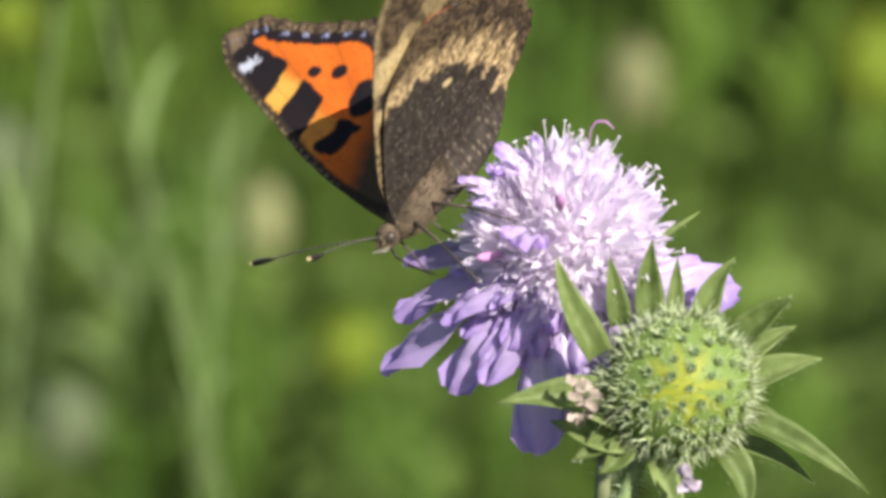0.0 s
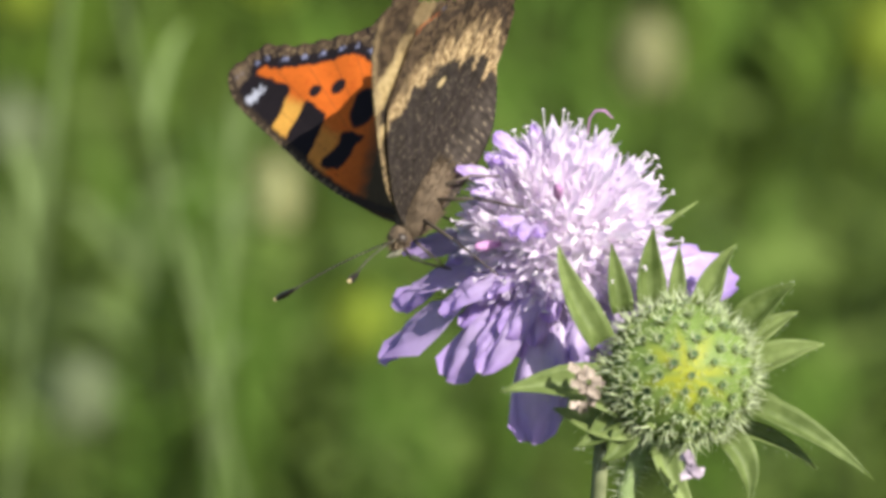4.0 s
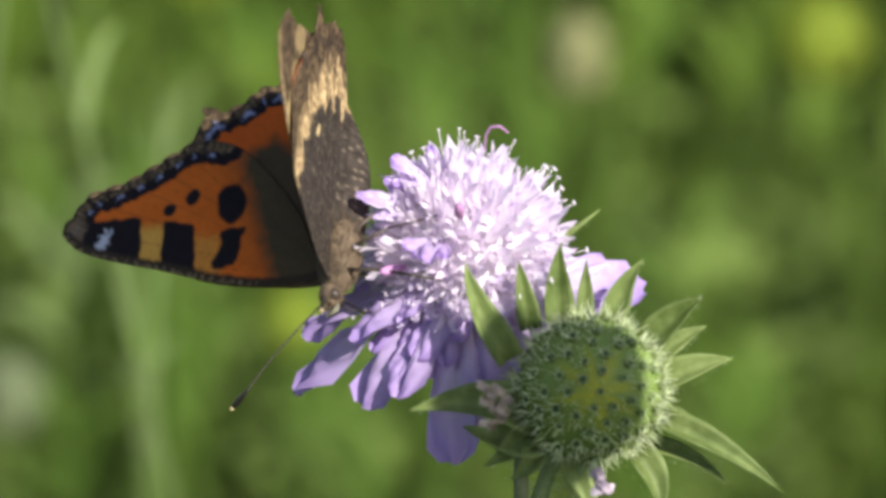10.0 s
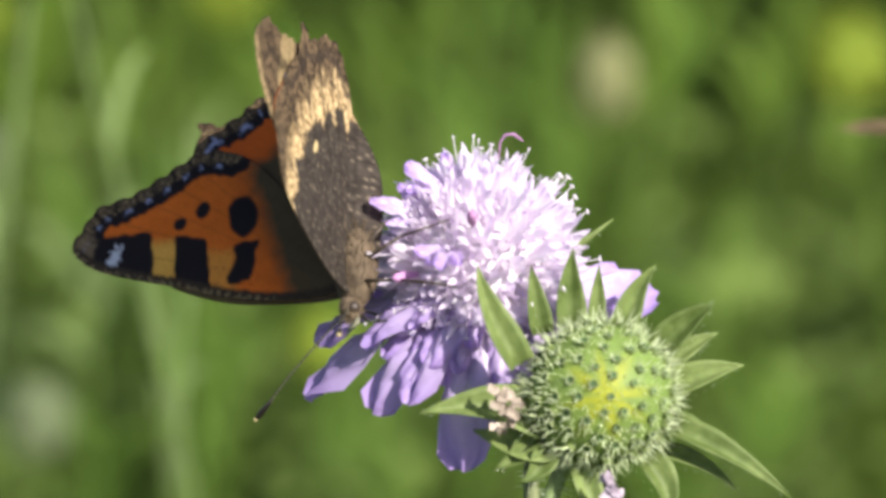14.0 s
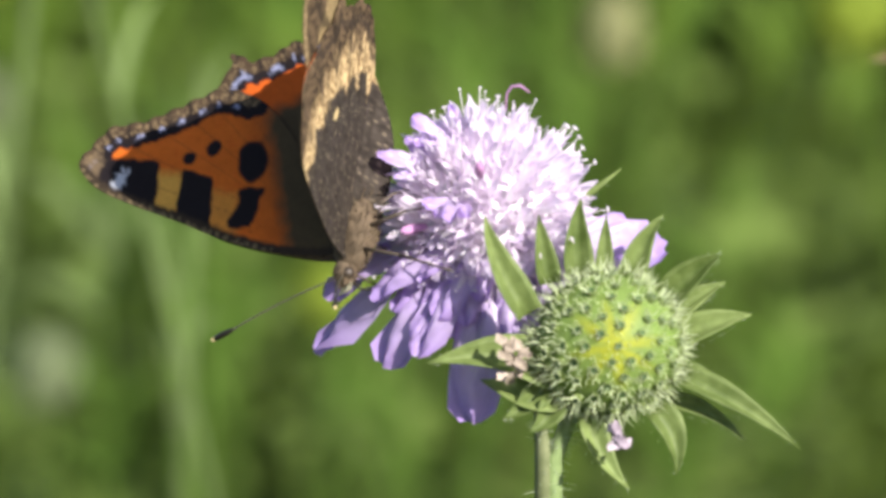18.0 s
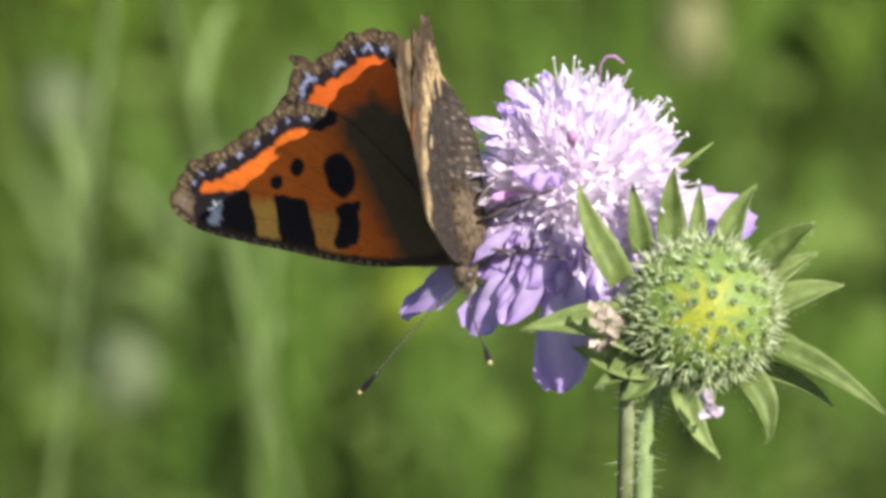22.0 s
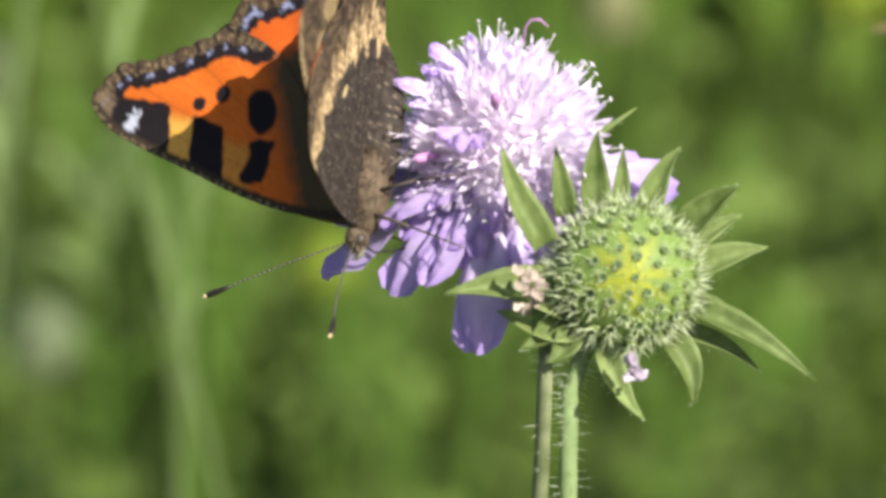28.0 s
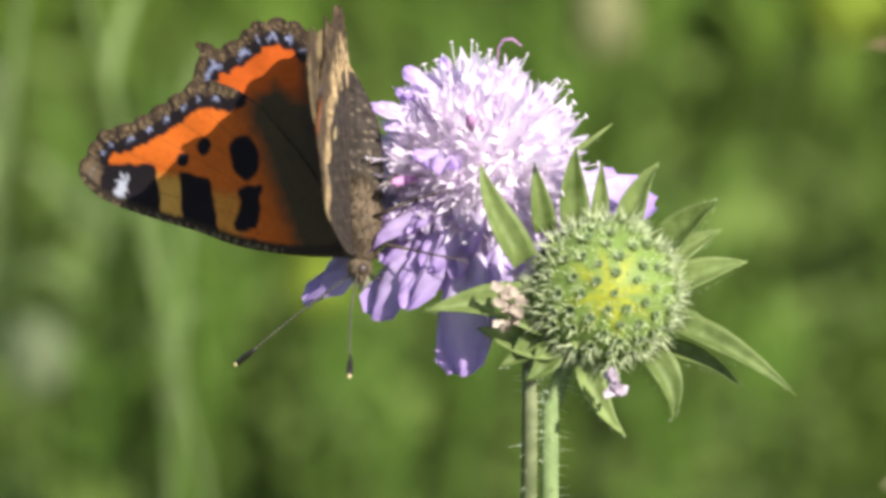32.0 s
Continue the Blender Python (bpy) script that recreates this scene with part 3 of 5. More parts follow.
for i, (base, tip, width, lobes, face) in enumerate((
        ((-4.5, 3.0, -3.0), (-13.6, 6.0, -3.6), 3.2, 0.6, UP), ((-4.5, 1.5, -4.0), (-14.6, 3.5, -8.2), 3.4, 0.55, UP), ((-4.0, -0.5, -5.0), (-14.4, 1.5, -12.5), 4.4, 0.5, UP),
        ((-2.8, -2.0, -5.5), (-9.9, -1.0, -13.8), 4.2, 0.6, OUT), ((-2.2, -2.5, -5.5), (-7.2, -3.5, -13.4), 3.2, 0.6, OUT), ((-1.0, -2.0, -6.0), (-3.9, -2.5, -17.7), 5.0, 0.55, OUT),
        ((1.0, -2.5, -5.5), (-1.0, -3.2, -12.8), 3.8, 0.6, OUT), ((4.5, 0.0, -4.0), (12.9, 1.0, -4.6), 4.4, 0.7, OUT), ((3.0, -2.0, -5.5), (4.5, -3.5, -11.5), 4.0, 0.6, OUT),
        ((-4.0, 3.0, -3.5), (-10.5, 6.0, -5.0), 3.0, 0.6, UP), ((0.0, 5.0, -4.0), (-2.5, 12.5, -8.5), 4.2, 0.6, UP), ((3.5, 4.5, -4.0), (7.0, 11.0, -8.0), 4.2, 0.6, UP),
        ((4.5, 2.5, -4.0), (10.5, 6.5, -6.0), 3.4, 0.6, UP), ((-3.0, -2.5, -4.0), (-10.6, -2.5, -8.4), 3.0, 0.6, UP), ((-1.0, -3.4, -4.5), (-5.0, -4.0, -10.6), 3.0, 0.6, OUT))):
    ray_floret(base, tip, width, i + 3, lobes, face=face, splay=0.34)
for i, (base, tip, w) in enumerate((((-3.0, 0, 2.5), (-6.9, -0.5, 6.2), 1.5), ((-5.0, -1.0, 1.0), (-9.6, -1.5, 3.1), 1.5), ((-3.0, -4.0, -1.0), (-5.4, -8.0, -2.2), 2.0))):
    ray_floret(base, tip, w, i + 40, 0.8)
rng = random.Random(21)
for i in range(28):
    # a ruffled ring of half-long florets between the dome and the outer rays
    a = math.pi * (1.02 + 1.0 * (i + rng.uniform(-0.3, 0.3)) / 28)
    out = Vector((math.cos(a), math.sin(a) * 0.9, 0))
    base = DOME + out * 4.4 + Vector((0, 0, -1.0 - 1.6 * (i % 2)))
    tip = base + out * rng.uniform(2.4, 3.8) + Vector((0, 0, rng.uniform(-2.4, -0.4) - 0.9 * (i % 2)))
    ray_floret(base, tip, rng.uniform(0.9, 1.6), 60 + i, 0.85, lilac_mid, 6, UP, 0.5)
for i, (x, y, z) in enumerate(((-7.2, -4.6, -3.2), (-2.0, -7.6, 1.2))):
    bm = bmesh.new()
    d = (Vector((x, y, z)) - DOME).normalized()
    tube(bm, [Vector((x, y, z)) * MM - d * 1.5 * MM, Vector((x, y, z)) * MM, Vector((x, y, z)) * MM + d * 0.9 * MM, Vector((x, y, z)) * MM + d * 1.3 * MM], [0.2 * MM, 0.42 * MM, 0.36 * MM, 0.06 * MM], 8)
    part("floret_bud", bm, M_PINK, flower, "pink unopened floret")
bm = bmesh.new()
tube(bm, [Vector(p) * MM for p in ((0.2, 0, 6.0), (0.3, -0.1, 7.3), (0.7, -0.2, 7.9), (1.4, -0.3, 7.95), (2.1, -0.3, 7.4))], [0.07 * MM, 0.09 * MM, 0.11 * MM, 0.11 * MM, 0.05 * MM], 6)
part("curled_style", bm, M_PINK, flower, "curled violet style")
for i, (tx, ty, tz, w) in enumerate(((9.3, 2.0, 1.4, 2.2), (7.2, 6.0, -7.5, 2.6), (-6.0, 3.0, -8.0, 2.4), (0.0, 8.0, -8.5, 2.4), (-9.0, 5.0, -5.5, 2.2), (-2.0, -4.0, -8.4, 2.2))):
    bract(flower, RIM, (tx, ty, tz), w, (0, 0, -0.8), (0.1, -0.6, 0.8), 50 + i)
stem_top = (RIM - AXIS * 1.0) * MM
path = [stem_top, Vector((1.4, 0.0, -9.0)) * MM, Vector((2.4, -4.2, -15.0)) * MM, Vector((2.6, -5.0, -20.0)) * MM]
path += [path[-1] + DOWN * x * MM for x in (12, 30, 80, 180, 300, 480)]
hairy_stem(flower, path, 0.52 * MM, 0.8 * MM, M_STEM_BROWN, 90, 5, "brownish green hairy stem")

# ---- the green seed head ----
seed_head = new("seed_head")
tagged(seed_head, "round green scabious seed head with bristly cups and pointed bracts", "seed head")
R_HEAD = 5.5
bm = bmesh.new()
lay = bm.loops.layers.float_color.new("pigment")
bmesh.ops.create_uvsphere(bm, u_segments=80, v_segments=40, radius=R_HEAD * MM)
bmesh.ops.scale(bm, vec=(1, 0.85, 0.97), verts=bm.verts)
for f in bm.faces:
    f.smooth = True
    for lp in f.loops:
        d = lp.vert.co.normalized()
        front = max(0, -d.y)
        turn = math.atan2(d.z + 0.02, d.x - 0.05)
        streak = 0.5 + 0.5 * math.sin(turn * 8 + 0.6 * math.sin(turn * 3 + 1.0))
        reach = 0.36 + 0.46 * streak      # how far the yellow runs out from the middle
        off = math.hypot(d.x - 0.05, d.z + 0.02)
        lp[lay] = (*mixed((0.215, 0.31, 0.075), (0.39, 0.41, 0.03), (reach - off) * 2.4 if d.y < 0 else 0), 1)
core = part("receptacle", bm, M_RECEPTACLE, seed_head, "yellow-green fleshy core")
rng = random.Random(44)
bm = bmesh.new()
for i in range(1100):
    d = Vector((rng.gauss(0, 1), rng.gauss(-0.4, 1), rng.gauss(0, 1))).normalized()
    p = Vector((d.x, d.y * 0.85, d.z * 0.97)) * R_HEAD * 0.99
    q = p + (d + Vector((rng.uniform(-0.5, 0.5), rng.uniform(-0.5, 0.5), rng.uniform(-0.5, 0.5)))) * rng.uniform(0.3, 0.75)
    spike(bm, p * MM, q * MM, 0.05 * MM)
part("receptacle_hair", bm, M_BRISTLE, core, "short pale bristles")


def cup_mesh(seed, bristles, length):
    """A little cup with a dark mouth and bristles round its rim."""
    rng = random.Random(seed)
    bm = bmesh.new()
    seg = bristles * 2
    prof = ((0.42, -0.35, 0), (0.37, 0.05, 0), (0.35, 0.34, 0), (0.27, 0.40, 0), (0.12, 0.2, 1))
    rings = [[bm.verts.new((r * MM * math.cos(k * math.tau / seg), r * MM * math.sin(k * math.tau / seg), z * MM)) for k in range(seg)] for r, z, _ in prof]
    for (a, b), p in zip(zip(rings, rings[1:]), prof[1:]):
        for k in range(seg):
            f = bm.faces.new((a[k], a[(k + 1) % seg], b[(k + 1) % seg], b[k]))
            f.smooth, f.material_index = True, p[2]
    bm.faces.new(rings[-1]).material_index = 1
    for i in range(bristles):
        k = 2 * i
        a = (k + 0.5) * math.tau / seg + rng.uniform(-0.3, 0.3)
        d = Vector((math.cos(a), math.sin(a), rng.uniform(0.9, 2.2))).normalized()
        tip = bm.verts.new(Vector((math.cos(a) * 0.36, math.sin(a) * 0.34, 0.40)) * MM + d * length * rng.uniform(0.45, 1.5) * MM)
        u, v, w = rings[2][k], rings[2][k + 1], rings[3][k]
        for q in ((u, v, tip), (v, w, tip), (w, u, tip)):
            bm.faces.new(q).material_index = 2
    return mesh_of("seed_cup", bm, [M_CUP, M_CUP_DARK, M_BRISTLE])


cups = {"inner": [cup_mesh(70 + i, 7, 0.55) for i in range(2)], "middle": [cup_mesh(80 + i, 8, 0.75) for i in range(4)], "outer": [cup_mesh(90 + i, 8, 1.05) for i in range(4)]}
rng = random.Random(4)
COUNT = 104
for i in range(COUNT):
    c = 1 - (i + 0.5) / COUNT * 1.3
    a = i * 2.399963
    r = math.sqrt(max(0, 1 - c * c))
    a += rng.uniform(-0.06, 0.06) / max(r, 0.15)
    d = Vector((r * math.cos(a), -c, r * math.sin(a)))
    p = Vector((d.x, d.y * 0.85, d.z * 0.97)) * R_HEAD * 0.99
    inner = c > 0.86
    size = rng.uniform(0.7, 0.95) if inner else rng.uniform(0.75, 1.15)
    lean = (d + Vector((0, 0, 0.1)) + Vector((rng.uniform(-0.12, 0.12), 0, rng.uniform(-0.12, 0.12)))).normalized()
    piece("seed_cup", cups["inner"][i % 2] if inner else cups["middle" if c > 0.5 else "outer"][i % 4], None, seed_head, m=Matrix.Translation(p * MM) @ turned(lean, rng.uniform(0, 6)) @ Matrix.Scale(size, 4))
# bracts: base and tip, millimetres from the middle of the head
for i, (bx, by, bz, tx, ty, tz, w, sx, sz) in enumerate((
        (-6.4, -1.5, 2.2, -9.5, -2.5, 9.8, 2.0, -0.6, 0.3), (-4.6, 1.0, 4.6, -5.3, 0.5, 9.9, 1.5, -0.1, 0.2), (-2.3, 2.0, 5.2, -2.0, 1.5, 11.2, 1.9, -0.2, 0.2),
        (-0.3, 2.6, 5.4, 0.0, 2.5, 9.9, 1.1, 0.0, 0.2), (1.8, 2.0, 5.0, 4.4, 1.0, 9.9, 1.7, -0.2, 0.3), (4.6, 1.5, 3.2, 8.9, 0.5, 6.8, 2.0, 0.2, 0.5),
        (5.0, 1.8, 2.0, 9.2, 2.0, 4.6, 1.4, 0.2, 0.3), (5.2, 1.5, 0.2, 11.1, 0.5, 2.1, 1.9, 0.4, 0.3), (5.2, 1.5, -2.2, 8.6, 1.0, -3.4, 1.2, 0.3, 0.2),
        (5.3, 0.5, -2.6, 14.7, -1.0, -8.2, 1.7, 0.4, 0.3), (4.8, 1.5, -4.6, 10.6, 1.0, -7.6, 1.2, 0.3, 0.4), (3.4, 0.5, -5.2, 5.2, 0.0, -10.2, 1.9, 0.7, 0.2),
        (-1.6, 0.5, -5.6, 1.6, -0.5, -11.2, 1.7, -0.4, -0.5), (-4.2, -0.5, -4.6, -6.2, -1.5, -6.8, 1.7, 0.3, -0.3), (-4.6, 0.5, -2.6, -13.9, -1.0, -1.5, 3.0, 0.4, 0.9),
        (-4.9, 0.0, -3.4, -8.2, -1.0, -5.8, 1.8, 0.3, -0.2), (-4.0, 0.8, -4.0, -9.8, 0.2, -2.8, 3.2, 0.2, -0.6))):
    bract(seed_head, (bx, by, bz), (tx, ty, tz), w * 1.28, (sx, 0, sz), (0.15, -0.9, 0.45), i, "bract", "pointed green bract", 30)
rng = random.Random(9)
for n_bits, centre, spread, mat, label in ((16, Vector((-7.2, -3.0, -1.2)), 1.3, M_DRY, "withered beige petal"), (7, Vector((0.5, -3.2, -7.6)), 0.7, M_MAUVE, "withered mauve petal")):
    for i in range(n_bits):
        bm = bmesh.new()
        p = centre + Vector((rng.gauss(0, 0.45), rng.gauss(0, 0.4), rng.gauss(0, 0.6))) * spread
        d = Vector((rng.uniform(-1, 1), rng.uniform(-1, 0.2), rng.uniform(-1, 1))).normalized()
        blade(bm, [p * MM, (p + d * 0.5 + Vector((0, -0.2, 0.1))) * MM, (p + d * 1.0) * MM, (p + d * 1.2 + Vector((0.1, 0.2, 0.3))) * MM], [0.3 * MM, 0.8 * MM, 0.7 * MM, 0.2 * MM], Vector((0.2, -1, 0.3)), 0.5, 3, 0, 0.3, i)
        part("withered_petal", bm, mat, seed_head, label)
path = [Vector((-1.6, 1.5, -4.0)) * MM, Vector((-3.0, 2.0, -6.0)) * MM, Vector((-4.1, 2.2, -9.0)) * MM, Vector((-4.2, 2.6, -14.0)) * MM]
path += [path[-1] + DOWN * x * MM for x in (8, 20, 70, 160, 300, 480)]
hairy_stem(seed_head, path, 0.62 * MM, 0.9 * MM, M_STEM, 170, 6, "pale green hairy stem")

# ---- the butterfly ----
butterfly = new("butterfly")
tagged(butterfly, "small tortoiseshell butterfly with orange, black and blue wings on the flower", "butterfly")


def spline(pts, n=10):
    """A closed smooth curve through points."""
    out = []
    k = len(pts)
    for i in range(k):
        p0, p1, p2, p3 = (np.array(pts[(i + j) % k], float) for j in (-1, 0, 1, 2))
        for j in range(n):
            t = j / n
            out.append(0.5 * ((2 * p1) + (-p0 + p2) * t + (2 * p0 - 5 * p1 + 4 * p2 - p3) * t * t + (-p0 + 3 * p1 - 3 * p2 + p3) * t ** 3))
    return np.array(out)


def inside(poly, p):
    x, y = p[:, 0][:, None], p[:, 1][:, None]
    x0, y0 = poly[:, 0][None], poly[:, 1][None]
    x1, y1 = np.roll(poly[:, 0], -1)[None], np.roll(poly[:, 1], -1)[None]
    cross = ((y0 > y) != (y1 > y)) & (x < (x1 - x0) * (y - y0) / (y1 - y0 + 1e-12) + x0)
    return cross.sum(1) % 2 == 1


def nearness(line, p):
    """Distance of points from an open line."""
    best = np.full(len(p), 1e9)
    for a, b in zip(line, line[1:]):
        ab = b - a
        k = np.clip(((p - a) @ ab) / (ab @ ab + 1e-12), 0, 1)
        best = np.minimum(best, np.linalg.norm(p - (a + k[:, None] * ab), axis=1))
    return best


def wobble(p, scale, seed):
    return np.array([noise.noise((x * scale, y * scale, seed)) for x, y in p])


# outlines: forwards along the body, outwards from it; millimetres
FORE = [(0.0, 0.0), (0.35, 2.8), (0.05, 6.3), (-0.85, 10.2), (-1.95, 13.6), (-3.1, 17.5), (-4.3, 20.9), (-5.5, 22.8), (-6.9, 23.8), (-8.2, 23.0), (-9.9, 21.5),
        (-10.5, 18.9), (-11.4, 16.9), (-12.5, 14.6), (-13.5, 12.4), (-13.0, 9.4), (-11.0, 6.6), (-6.0, 2.4), (-2.2, 0.6)]
HIND = [(0.6, 0.0), (0.1, 5.2), (-1.3, 10.6), (-4.0, 15.2), (-8.4, 16.8), (-12.4, 14.2), (-15.4, 11.9), (-17.2, 11.7), (-16.5, 10.0), (-17.4, 7.9), (-18.2, 6.6), (-18.3, 4.2),
        (-17.3, 2.2), (-15.2, 0.4), (-10.0, -1.4), (-4.5, -1.6), (-0.5, -1.0)]
FORE_LINE, HIND_LINE = spline(FORE), spline(HIND)
FORE_EDGE, HIND_EDGE = FORE_LINE[80:150], HIND_LINE[50:125]   # their outer margins
ORANGE, YELLOW, BLACK = (0.64, 0.120, 0.018), (0.70, 0.36, 0.07), (0.018, 0.014, 0.016)
BLUE, CREAM = (0.36, 0.38, 0.58), (0.62, 0.47, 0.24)


def lay_on(col, where, colour):
    k = np.clip(where, 0, 1)[:, None]
    col[:] = col * (1 - k) + np.array(colour) * k


def oval(p, a, b, ra, rb, turn=0.0):
    c, s = math.cos(turn), math.sin(turn)
    x, y = p[:, 0] - a, p[:, 1] - b
    return 1 - np.hypot((x * c + y * s) / ra, (-x * s + y * c) / rb)


def edge(v, soft=0.12):
    return np.clip(v / soft + 0.5, 0, 1)


def quad(p, corners, rough):
    """How deep points lie in a convex patch."""
    q = np.array(corners, float)
    mid = q.mean(0)
    best = np.full(len(p), 1e9)
    for a, b in zip(q, np.roll(q, -1, 0)):
        n = np.array((-(b - a)[1], (b - a)[0]))
        n /= np.linalg.norm(n)
        if (mid - a) @ n < 0:
            n = -n
        best = np.minimum(best, (p - a) @ n)
    return best + rough


def margin_marks(p, col, d, along, n, size):
    """The dark scalloped margin: speckled brown rim, black band, blue chevrons."""
    w, w2 = wobble(p, 1.6, 3.0), wobble(p, 3.3, 8.0)
    lay_on(col, edge(2.1 + 0.3 * w - d), BLACK)
    cell = (along * n) % 1.0
    wave = np.abs(cell - 0.5) * 2
    lay_on(col, edge(1.15 - 0.35 * wave + 0.3 * w - d), (0.078, 0.052, 0.033))
    lay_on(col, edge(0.45 - np.abs(d - 0.62) + 0.25 * w) * np.clip(0.1 + 1.5 * w2, 0, 0.9), (0.29, 0.205, 0.115))
    lay_on(col, edge(0.075 - np.abs(cell - 0.5), 0.05) * (d < 1.9) * 0.9, (0.02, 0.015, 0.015))
    off = ((along * n) + 0.5) % 1.0 - 0.5
    vee = np.abs(d - 1.15 - 1.6 * np.abs(off))
    lay_on(col, edge(size * (0.30 + 0.12 * w) - vee, 0.2) * edge(0.30 * size + 0.05 * w2 - np.abs(off), 0.12) * np.clip(0.75 + 0.8 * w2, 0.2, 1), BLUE)


def along_line(line, p):
    best, out = np.full(len(p), 1e9), np.zeros(len(p))
    for i, a in enumerate(line):
        d = np.linalg.norm(p - a, axis=1)
        m = d < best
        best[m], out[m] = d[m], i / len(line)
    return out


def fore_upper(p):
    w, w2 = wobble(p, 0.9, 1.0), wobble(p, 2.6, 7.0)
    col = np.tile(np.array(ORANGE), (len(p), 1))
    lay_on(col, edge(0.5 - np.abs(w2)) * 0.16, (0.9, 0.30, 0.03))
    lay_on(col, edge(quad(p, ((-6.3, 16.8), (-6.0, 13.8), (-1.2, 13.8), (-1.4, 16.6)), 0.25 * w + 0.2 * w2), 0.9), YELLOW)
    lay_on(col, edge(quad(p, ((-4.9, 11.6), (-4.4, 8.8), (-1.0, 8.8), (-1.0, 11.6)), 0.25 * w + 0.2 * w2), 1.0) * 0.55, YELLOW)
    ang = np.arctan2(-p[:, 0], p[:, 1] + 1.0)
    lay_on(col, edge(0.035 - np.abs(((ang * 9.0) % 1.0) - 0.5), 0.03) * (p[:, 1] > 7) * 0.35, (0.16, 0.05, 0.02))
    inner = 4.7 - 0.36 * (p[:, 0] + 2.2) - p[:, 1]
    lay_on(col, edge(inner + 1.6 + 0.5 * w, 2.6) * 0.45, (0.30, 0.075, 0.02))
    lay_on(col, edge(inner + 0.5 * w, 1.5), (0.092, 0.064, 0.034))
    lay_on(col, edge(quad(p, ((-6.5, 14.2), (-6.0, 11.5), (-1.6, 10.9), (-1.6, 14.2)), 0.3 * w), 0.15), BLACK)
    lay_on(col, edge(quad(p, ((-4.9, 8.9), (-5.3, 6.9), (-1.6, 7.3), (-1.6, 9.3)), 0.35 * w), 0.15), BLACK)
    lay_on(col, edge(quad(p, ((-7.3, 20.0), (-7.15, 16.5), (-2.2, 15.9), (-3.4, 20.4)), 0.35 * w), 0.15), BLACK)
    lay_on(col, edge(quad(p, ((-7.6, 24.0), (-7.3, 18.8), (-2.5, 18.6), (-2.5, 24.0)), 0.35 * w), 0.2), BLACK)
    for a, b, ra, rb, turn in ((-7.45, 13.9, 0.62, 0.60, 0), (-8.43, 12.0, 0.75, 0.62, 0.3), (-7.45, 8.35, 1.8, 1.3, -0.25)):
        lay_on(col, edge(oval(p, a, b, ra, rb, turn) + 0.16 * w, 0.15), BLACK)
    d = nearness(FORE_EDGE, p)
    margin_marks(p, col, d, along_line(FORE_EDGE, p), 9.5, 0.5)
    lay_on(col, edge(oval(p, -5.45, 19.7, 1.1, 0.5, 0.35) + 0.4 * w + 0.9 * w2, 0.45) * 0.85, (0.62, 0.63, 0.72))
    lay_on(col, edge(oval(p, -6.4, 22.6, 1.5, 0.9, 0.2) + 0.5 * w2, 0.4) * 0.8, (0.20, 0.14, 0.085))
    lay_on(col, edge(0.72 - nearness(FORE_LINE[0:75], p) + 0.15 * w2, 0.3), (0.045, 0.032, 0.023))
    lay_on(col, edge(0.3 - nearness(FORE_LINE[0:75], p) + 0.4 * w2, 0.2) * edge(w2, 0.3) * (p[:, 1] > 5) * 0.6, (0.30, 0.22, 0.12))
    return col


def hind_upper(p):
    w, w2 = wobble(p, 0.9, 11.0), wobble(p, 3.0, 17.0)
    col = np.tile(np.array(ORANGE), (len(p), 1))
    d = nearness(HIND_EDGE, p)
    lay_on(col, edge(d - 4.9 + 0.5 * w, 1.1), (0.098, 0.068, 0.036))
    margin_marks(p, col, d, along_line(HIND_EDGE, p), 8.0, 0.78)
    lay_on(col, edge(2.6 - p[:, 1] + 0.5 * w, 1.5), (0.085, 0.058, 0.038))
    return col


def streaks(p, seed, around=9.0, outwards=0.9):
    """Speckle drawn out along the veins."""
    ang, r = np.arctan2(p[:, 0], p[:, 1] + 1.5), np.hypot(p[:, 0], p[:, 1] + 1.5)
    return np.array([noise.noise((u * around, v * outwards, seed)) for u, v in zip(ang, r)])


def mottled(p, seed, lo, hi, strength=1.0):
    w = 0.45 + strength * (0.5 * wobble(p, 1.3, seed) + 1.0 * wobble(p, 3.1, seed + 5) + 0.22 * streaks(p, seed + 9))
    col = np.tile(np.array(lo, float), (len(p), 1))
    lay_on(col, w, hi)
    return col


def fore_under(p):
    """Cream bars across dark brown, and a broad brown outer part."""
    w, w2 = wobble(p, 0.8, 23.0), wobble(p, 2.8, 29.0)
    col = mottled(p, 31.0, (0.026, 0.020, 0.016), (0.078, 0.059, 0.044), 0.8)
    cream = mottled(p, 33.0, (0.46, 0.31, 0.13), (0.88, 0.68, 0.36), 0.7)
    b = p[:, 1] + 0.55 * w + 0.35 * w2
    bars = np.maximum(edge(0.75 - np.abs(b - 11.6), 0.35), edge(1.55 - np.abs(b - 16.0 + 0.12 * (p[:, 0] + 4)), 0.4))
    k = bars[:, None]
    col[:] = col * (1 - k) + cream * k
    d = nearness(FORE_EDGE, p)
    brown = mottled(p, 37.0, (0.026, 0.018, 0.013), (0.20, 0.135, 0.08), 1.5)
    k = np.maximum(edge(b - 17.4, 0.5), edge(4.2 + 1.2 * w + 1.0 * w2 - d, 0.5))[:, None] * (1 - 0.35 * bars[:, None])
    col[:] = col * (1 - k) + brown * k
    lay_on(col, edge(0.35 - np.abs(d - 2.4 + 0.6 * w) + 0.3 * w2, 0.3) * 0.75, (0.035, 0.026, 0.02))
    lay_on(col, edge(0.6 - nearness(FORE_LINE[0:75], p) + 0.5 * w2, 0.3) * edge(0.1 + w2, 0.2), (0.42, 0.30, 0.16))
    return col


